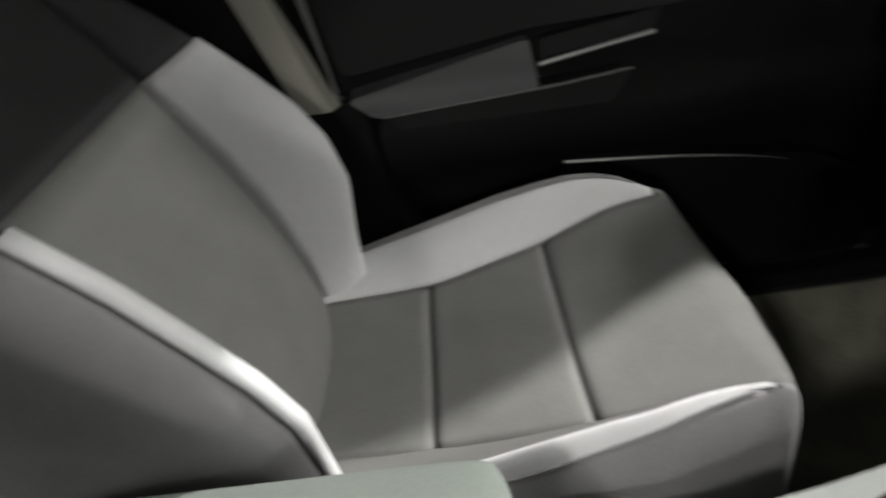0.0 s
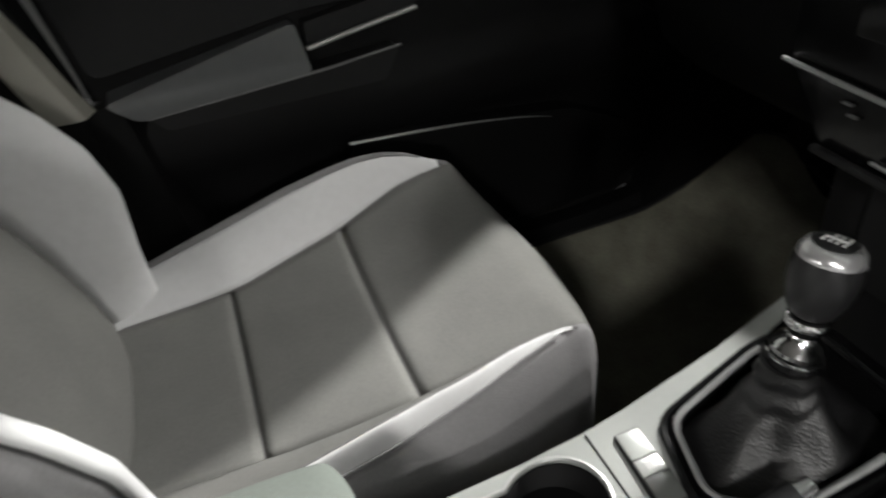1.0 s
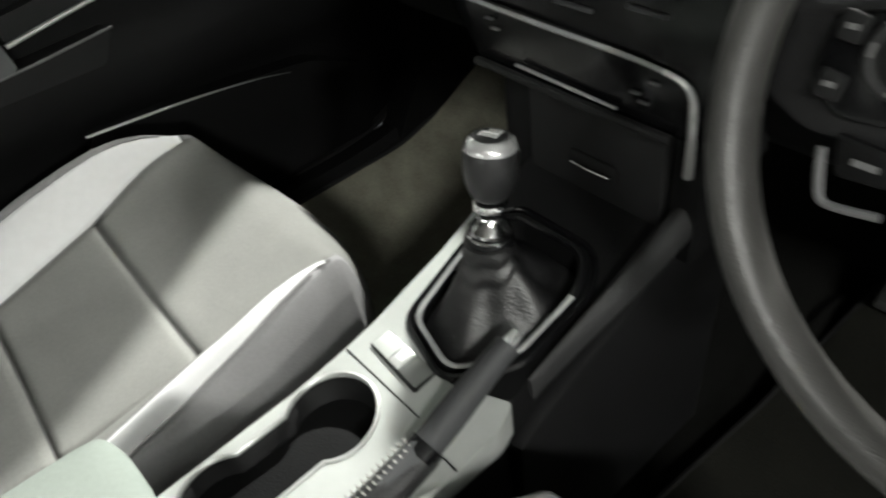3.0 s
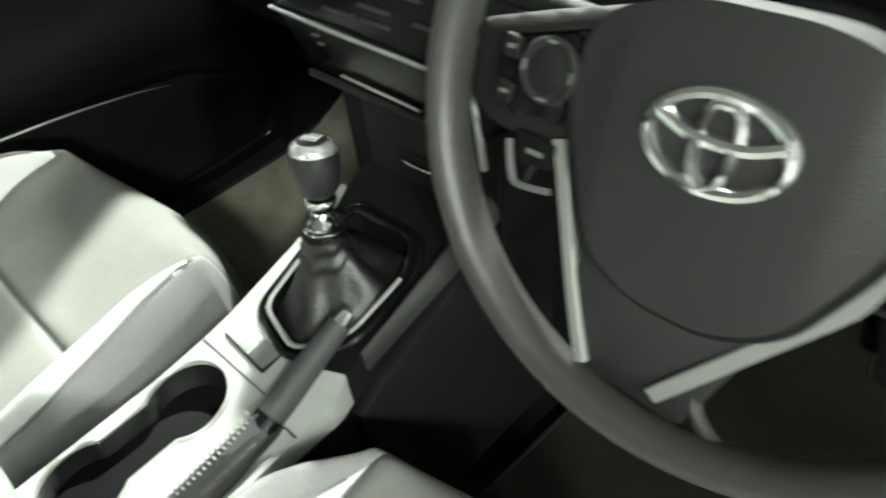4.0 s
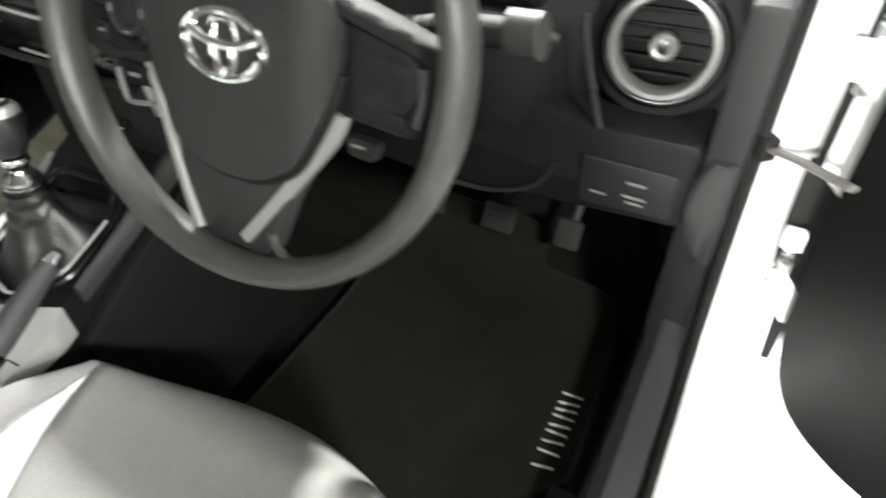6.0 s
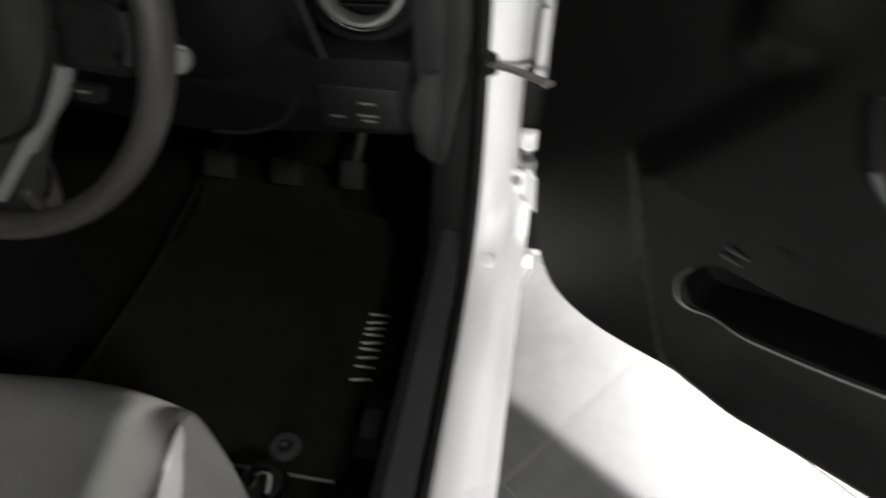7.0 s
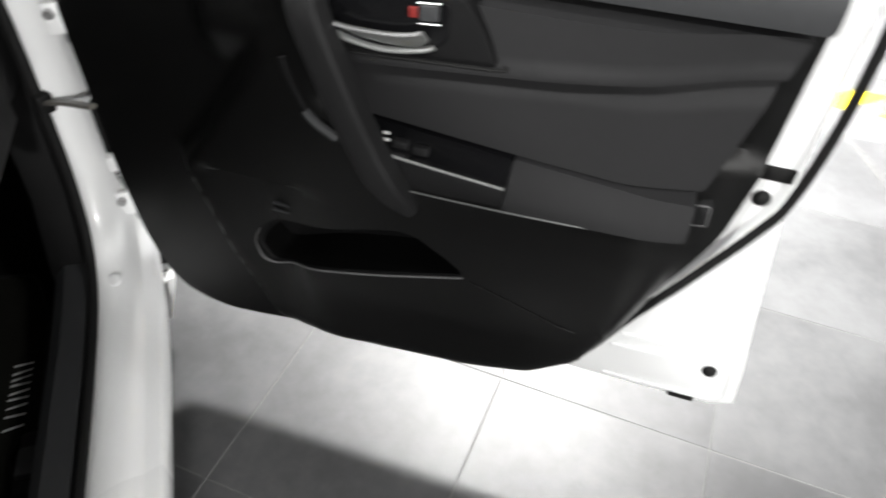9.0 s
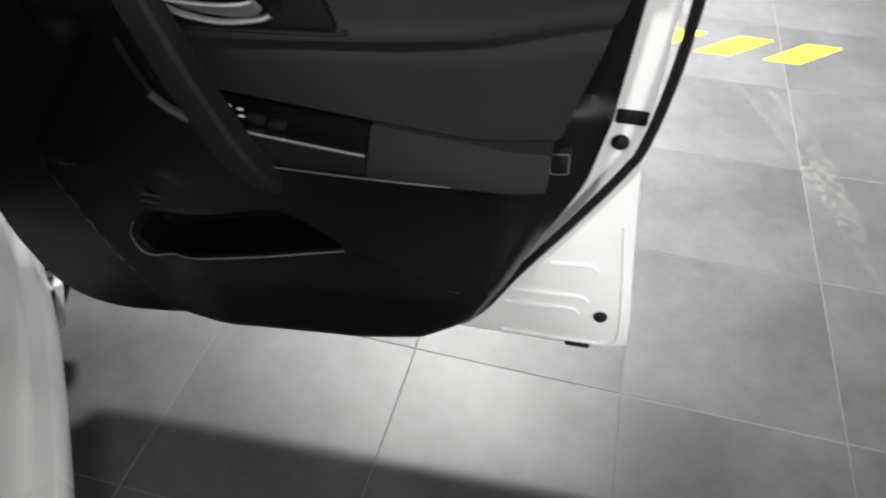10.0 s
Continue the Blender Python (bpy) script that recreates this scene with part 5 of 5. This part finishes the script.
part("soft_insert", relief([(a, b - crease(a)) for a, b in insert], insert_h, lambda a, c, d: V((d, a, c + crease(a))), .03, .0055), PANEL_GREY, DOOR, "charcoal soft door insert", sharp=60)
part("upper_roll", relief(rounded([(.08, .972), (.965, .972), (.965, 1.03), (.08, 1.03)], .008), lambda a, b: .075 - .9 * (b - .995) ** 2 * 10, duz, .0, .02), GREY_PAD, DOOR, "charcoal top roll", sharp=40)
bezel = rounded([(.470, .893), (.669, .9035), (.655, .935), (.632, .972), (.470, .972)], .010)
part("handle_bezel", prism(bezel, duz, .07, .1105, .004), BLACK, DOOR, "black handle recess")
part("bezel_joint", tube([(.1085, .468, .8905), (.1085, .57, .8955), (.1085, .668, .9015), (.1075, .674, .907)], .0022, 8, steps=20), RUBBER, DOOR, "dark joint under the handle recess")
HCUP = rounded([(.480, .906), (.596, .910), (.616, .925), (.618, .966), (.480, .966)], .012)
part("handle_cup", prism(HCUP, duz, .10, .1122, .003), BLACK_GLOSS, DOOR, "gloss black handle cup")
part("cup_lip", tube([(.1115, .484, .917), (.1135, .505, .9095), (.1145, .545, .9055), (.1135, .585, .911), (.1115, .600, .9165)], .0042, 10, steps=24, flat=.8), SATIN, DOOR, "satin silver lower lip")
plate = smooth_path([(.490, .931, 0), (.515, .928, 0), (.55, .9285, 0), (.575, .932, 0), (.592, .938, 0)], 14)
under = smooth_path([(.597, .928, 0), (.590, .9195, 0), (.565, .914, 0), (.535, .9155, 0), (.508, .9225, 0)], 14)
part("door_handle", prism([(p.x, p.y) for p in plate + under], lambda a, b, d: V((d + .45 * (b - .915), a, b)), .113, .119, .0015), VENT_SILVER, DOOR, "satin inner door handle")
part("handle_rim", tube([(.120 + .45 * (p.y - .915), p.x, p.y) for p in plate], .0018, 8, steps=24), BEZEL, DOOR, "bright handle edge")
part("lock_button", prism(rounded([(.586, .944), (.606, .946), (.606, .963), (.586, .961)], .003), duz, .106, .117, .0015), GREY_PAD, DOOR, "grey lock slider")
for b in (.9425, .9640):
    part("lock_edge", tube([(.1165, .585, b - .001), (.1165, .608, b + .001)], .0009, 6), SATIN, DOOR)
part("lock_mark", box(.1120, .1160, .5745, .5835, .946, .957, .001), RED, DOOR, "red lock marker")
# armrest: switch panel and pad
pad = rounded([(.694, .794), (.898, .779), (.897, .737), (.690, .731)], .006)


def arm_h(a, b):
    t = 1 - step(.735, .80, b)
    return .104 + .020 * t - .012 * step(.84, .93, a)


part("armrest_pad", relief(pad, arm_h, duz, .05, .009), PANEL_GREY, DOOR, "charcoal padded armrest", sharp=40)
sw = rounded([(.500, .812), (.693, .794), (.690, .763), (.525, .777)], .005)
part("switch_panel", relief(sw, lambda a, b: arm_h(a, b) + .001, duz, .05, .01), BLACK_GLOSS, DOOR, "gloss black window switch panel", sharp=40)
part("armrest_side", relief(rounded([(.515, .775), (.689, .761), (.690, .731), (.545, .727)], .005), lambda a, b: .122 - .006 * (1 - step(.725, .75, b)), duz, .05, .012), BLACK_SOFT, DOOR)
part("switch_strip", tube([(.1235, .535, .7775), (.1235, .60, .771), (.123, .690, .763)], .0018, 8, steps=8), SATIN, DOOR, "thin silver strip")
part("armrest_lip", tube([(.122, .556, .7275), (.1245, .69, .731), (.122, .80, .7345), (.108, .895, .738)], .0013, 8, steps=16), VENT_SILVER, DOOR)
for a, b in ((.560, .786), (.585, .783), (.560, .770), (.585, .767)):
    part("window_switch", box(-.004, .006, -.010, .010, -.0055, .0055, .002, m=Matrix.Translation(V((arm_h(a, b) + .002, a, b)))), BLACK_SOFT, DOOR)
for a, b, w in ((.524, .796, .006), (.537, .793, .007), (.526, .787, .005), (.538, .785, .007)):
    part("switch_mark", box(arm_h(a, b) + .0008, arm_h(a, b) + .0026, a, a + w, b, b + .0028, 0), PRINT, DOOR)
part("cap_rim", tube([(.0635, a, b) for a, b in rounded([(.899, .724), (.920, .727), (.918, .756), (.895, .753)], .004)], .0009, 6, closed=True, axis=(1, 0, 0)), POCKET_RIM, DOOR)
part("end_cap", prism(rounded([(.897, .722), (.922, .725), (.920, .758), (.893, .755)], .004), duz, .03, .063, .003), BLACK_SOFT, DOOR)
# pull handle
bar = [(.105, .448, 1.0), (.140, .466, .95), (.152, .492, .89), (.154, .520, .82), (.150, .550, .75), (.122, .574, .700)]
pts = smooth_path(bar, 30)
grip = []
for i, p in enumerate(pts):
    t = (pts[min(i + 1, 30)] - pts[max(i - 1, 0)]).normalized()
    side = t.cross(V((1, 0, 0))).normalized()
    out = side.cross(t)
    out = out if out.x > 0 else -out
    w = 1.05 - .5 * step(.78, 1, i / 30)
    grip.append([p + side * (a * w) + out * b for a, b in ((-.019, -.022), (-.0195, .004), (-.016, .0095), (-.004, .0125), (.009, .0105), (.0165, .003), (.017, -.022))])
part("pull_handle", loft(grip), BLACK_SOFT, DOOR, "black pull handle", sharp=28)
part("handle_edge", tube([(.126, .427, .880), (.1275, .434, .856), (.1275, .450, .819)], .0048, 8, steps=12), BLACK, DOOR)
part("handle_edge", tube([(.1312, .450, .819), (.130, .466, .802), (.126, .485, .786)], .0058, 8, steps=8), GREY_PAD, DOOR, "lighter grey end of the handle edge")
# latch, plugs, stop
part("latch", box(-.006, .003, .966, 1.004, .765, .785, .003), RUBBER, DOOR, "black door latch slot")
for a, b in ((.978, .738), (1.010, .468 - .06)):
    part("plug", lathe([(.004, .007), (.008, .005), (.011, .001), (.011, -.002)], 20, Matrix.Translation(V((.001, a, b))) @ V((1, 0, 0)).to_track_quat("Z", "Y").to_matrix().to_4x4()), RUBBER, DOOR, "black rubber plug")
part("drain_plug", box(-.01, .004, .965, 1.005, .327, .339, .003), RUBBER, DOOR)
# window frame and glass
wf = [(.02, 1.0, 1.02), (-.02, .99, 1.18), (-.06, .93, 1.33), (-.085, .72, 1.385), (-.08, .50, 1.34), (-.06, .28, 1.21), (-.03, .08, 1.03)]
part("window_frame", tube([(d - .045, a, b) for d, a, b in wf], .022, 10, steps=50, flat=.8, axis=(1, 0, 0)), RUBBER, DOOR, "black window frame")
pane = loft([[V((d - .047, a, b)) for d, a, b in wf], [V((d - .043, a, b)) for d, a, b in wf]])
part("window_pane", pane, GLASS, DOOR, "clear door glass").visible_shadow = False
part("waist_rail", box(-.075, .0, .05, 1.008, 1.0, 1.03, .006), BLACK, DOOR)

# ---- passenger door, closed ----
PD = thing("passenger_door", "closed passenger door with a charcoal armrest and pocket", "car door", m=pose(-.735, 0, 0))
pyz = lambda a, b, d: V((d, a, b))
panel = rounded([(-.03, .96), (.0, .75), (.085, .55), (.13, .42), (.20, .37), (.85, .37), (.97, .50), (.985, .72), (.98, .96)], .03)


def pd_h(a, b):
    h = .022 + .018 * step(.60, .66, b) * (1 - step(.70, .74, b)) - .012 * (1 - step(.58, .64, b)) * step(.3, .34, a)
    return h


part("trim_panel", relief(panel, pd_h, pyz, -.03, .02), BLACK, PD, "grained black trim moulding", sharp=40)
part("soft_insert", relief(rounded([(.01, .80), (.28, .83), (.50, .835), (.50, .93), (-.02, .93)], .02), lambda a, b: .028 + .03 * (1 - step(.78, .86, b)), pyz, .0, .015), PANEL_GREY, PD, "charcoal soft insert", sharp=40)
# Pad colour lighter than the driver door's: the sheen on it is in the colour.
part("armrest_pad", relief(rounded([(.015, .772), (.276, .818), (.284, .756), (.05, .742)], .010), lambda a, b: .048 + .026 * (1 - step(.76, .815, b)), pyz, .0, .010), LIT_ARM_PAD, PD, "charcoal padded armrest", sharp=40)
part("pull_cup", relief(rounded([(.288, .815), (.46, .836), (.445, .800), (.288, .782)], .006), lambda a, b: .045, pyz, .0, .02), BLACK_SOFT, PD)
part("pull_strip", tube([(.056, .286, .783), (.056, .36, .795), (.050, .448, .806)], .0045, 8, steps=10, flat=.8), SATIN, PD, "satin silver strip")
part("armrest_edge", tube([(.066, .06, .740), (.070, .282, .7535), (.064, .35, .757), (.055, .418, .760)], .0022, 8, steps=16), POCKET_RIM, PD, "pale armrest edge")
part("armrest_side", relief(rounded([(.06, .738), (.284, .752), (.415, .758), (.39, .715), (.08, .715)], .008), lambda a, b: .058, pyz, .0, .02), BLACK_SOFT, PD)
part("door_pocket", relief(rounded([(.30, .40), (.80, .40), (.82, .53), (.70, .587), (.55, .606), (.32, .624)], .02), lambda a, b: .050, pyz, .0, .02), BLACK, PD, "door pocket", sharp=40)
part("pocket_rim", tube([(.052, .318, .626), (.054, .40, .6205), (.053, .50, .611), (.052, .60, .596), (.051, .66, .582)], .0026, 8, steps=24, taper=lambda q: 1 - .85 * step(.3, 1, q)), SATIN, PD, "pale pocket rim")
part("outer_skin", prism([(-.05, .30), (.98, .30), (1.0, .96), (-.08, .96)], pyz, -.085, -.031, .01), PAINT, PD, "white outer door skin")
lean = lambda a, b, d: V((d + .14 * step(.9, 1.37, b), a, b))
sash = rounded([(-.22, .97), (.84, .965), (.80, 1.01), (.56, 1.17), (.27, 1.325), (-.29, 1.335)], .03)
part("window_frame", tube([lean(a, b, -.012) for a, b in sash], .025, 10, closed=True, axis=(1, 0, 0)), RUBBER, PD, "black window frame")
part("window_pane", prism([(-.20, .97), (.80, .97), (.55, 1.16), (.25, 1.32), (-.28, 1.32)], lean, -.008, -.004, 0), GLASS_TINT, PD, "tinted door glass")

# ---- scuffs on the floor ----
def scuff(points, width, n=14):
    pts = smooth_path([(x, y, .0009) for x, y in points], n)
    bm = bmesh.new()
    rows = []
    for i, p in enumerate(pts):
        d = (pts[min(i + 1, n)] - pts[max(i - 1, 0)]).normalized()
        w = width * (.25 + .75 * math.sin(math.pi * i / n)) * (1 + .3 * math.sin(i * 2.3))
        q = V((-d.y, d.x, 0)) * w
        rows.append([bm.verts.new(p - q), bm.verts.new(p + q + V((0, 0, .0001)))])
    for a, b in zip(rows, rows[1:]):
        bm.faces.new((a[0], a[1], b[1], b[0]))
    return bm


for line, w in (([(2.86, 1.36), (2.82, 1.15), (2.75, .94), (2.67, .72), (2.54, .42)], .022), ([(2.93, 1.24), (2.86, 1.03), (2.78, .85), (2.71, .70)], .030), ([(2.77, .92), (2.71, .77), (2.64, .58)], .045)):
    tagged(link("floor_scuff", scuff(line, w), SCUFF), "pale curved scuff mark on the grey floor tiles", "floor mark", "scuffs on the floor")

# ---- floor tiles ----
def tile_mesh(name):
    bm = bmesh.new()
    h, b = TS / 2 - .0011, .0009
    lo = [bm.verts.new((x * h, y * h, -.012)) for x, y in ((-1, -1), (1, -1), (1, 1), (-1, 1))]
    mid = [bm.verts.new((x * h, y * h, -b)) for x, y in ((-1, -1), (1, -1), (1, 1), (-1, 1))]
    hi = [bm.verts.new((x * (h - b), y * (h - b), 0)) for x, y in ((-1, -1), (1, -1), (1, 1), (-1, 1))]
    bm.faces.new(hi)
    for p, q in ((lo, mid), (mid, hi)):
        for i in range(4):
            j = (i + 1) % 4
            bm.faces.new((p[i], p[j], q[j], q[i]))
    me = bpy.data.meshes.new(name)
    bm.to_mesh(me)
    bm.free()
    me.materials.append(TILE)
    return me


TILE_ME = tile_mesh("tile")
turn = math.atan2(TU.y, TU.x)
far_v, far_f = [], []
for i in range(-36, 36):
    for j in range(-36, 36):
        c = A0 + TU * (TS * (i + .5)) + TV * (TS * (j + .5))
        if not (X0 - .2 < c.x < X1 + .2 and Y0 - .2 < c.y < Y1 + .2):
            continue
        if -.4 < c.x < 4.8 and -2.0 < c.y < 4.2:
            ob = new("tile", TILE_ME)
            ob.parent = FLOOR
            ob.matrix_local = pose(c.x, c.y, .0004 * ((i * 7 + j * 13) % 3 - 1) * .5, 0, 0, math.degrees(turn))
        else:
            k = len(far_v)
            h = TS / 2 - .0011
            far_v += [tuple(c + TU * (h * a) + TV * (h * b)) for a, b in ((-1, -1), (1, -1), (1, 1), (-1, 1))]
            far_v += [tuple(c + TU * (h * a) + TV * (h * b) - V((0, 0, .01))) for a, b in ((-1, -1), (1, -1), (1, 1), (-1, 1))]
            far_f += [(k, k + 1, k + 2, k + 3)] + [(k + 4 + a, k + 4 + (a + 1) % 4, k + (a + 1) % 4, k + a) for a in range(4)]
me = bpy.data.meshes.new("far_tiles")
me.from_pydata(far_v, [], far_f)
me.materials.append(TILE)
far = new("far_tiles", me)
far.parent = FLOOR
tagged(far, kind="stuff")
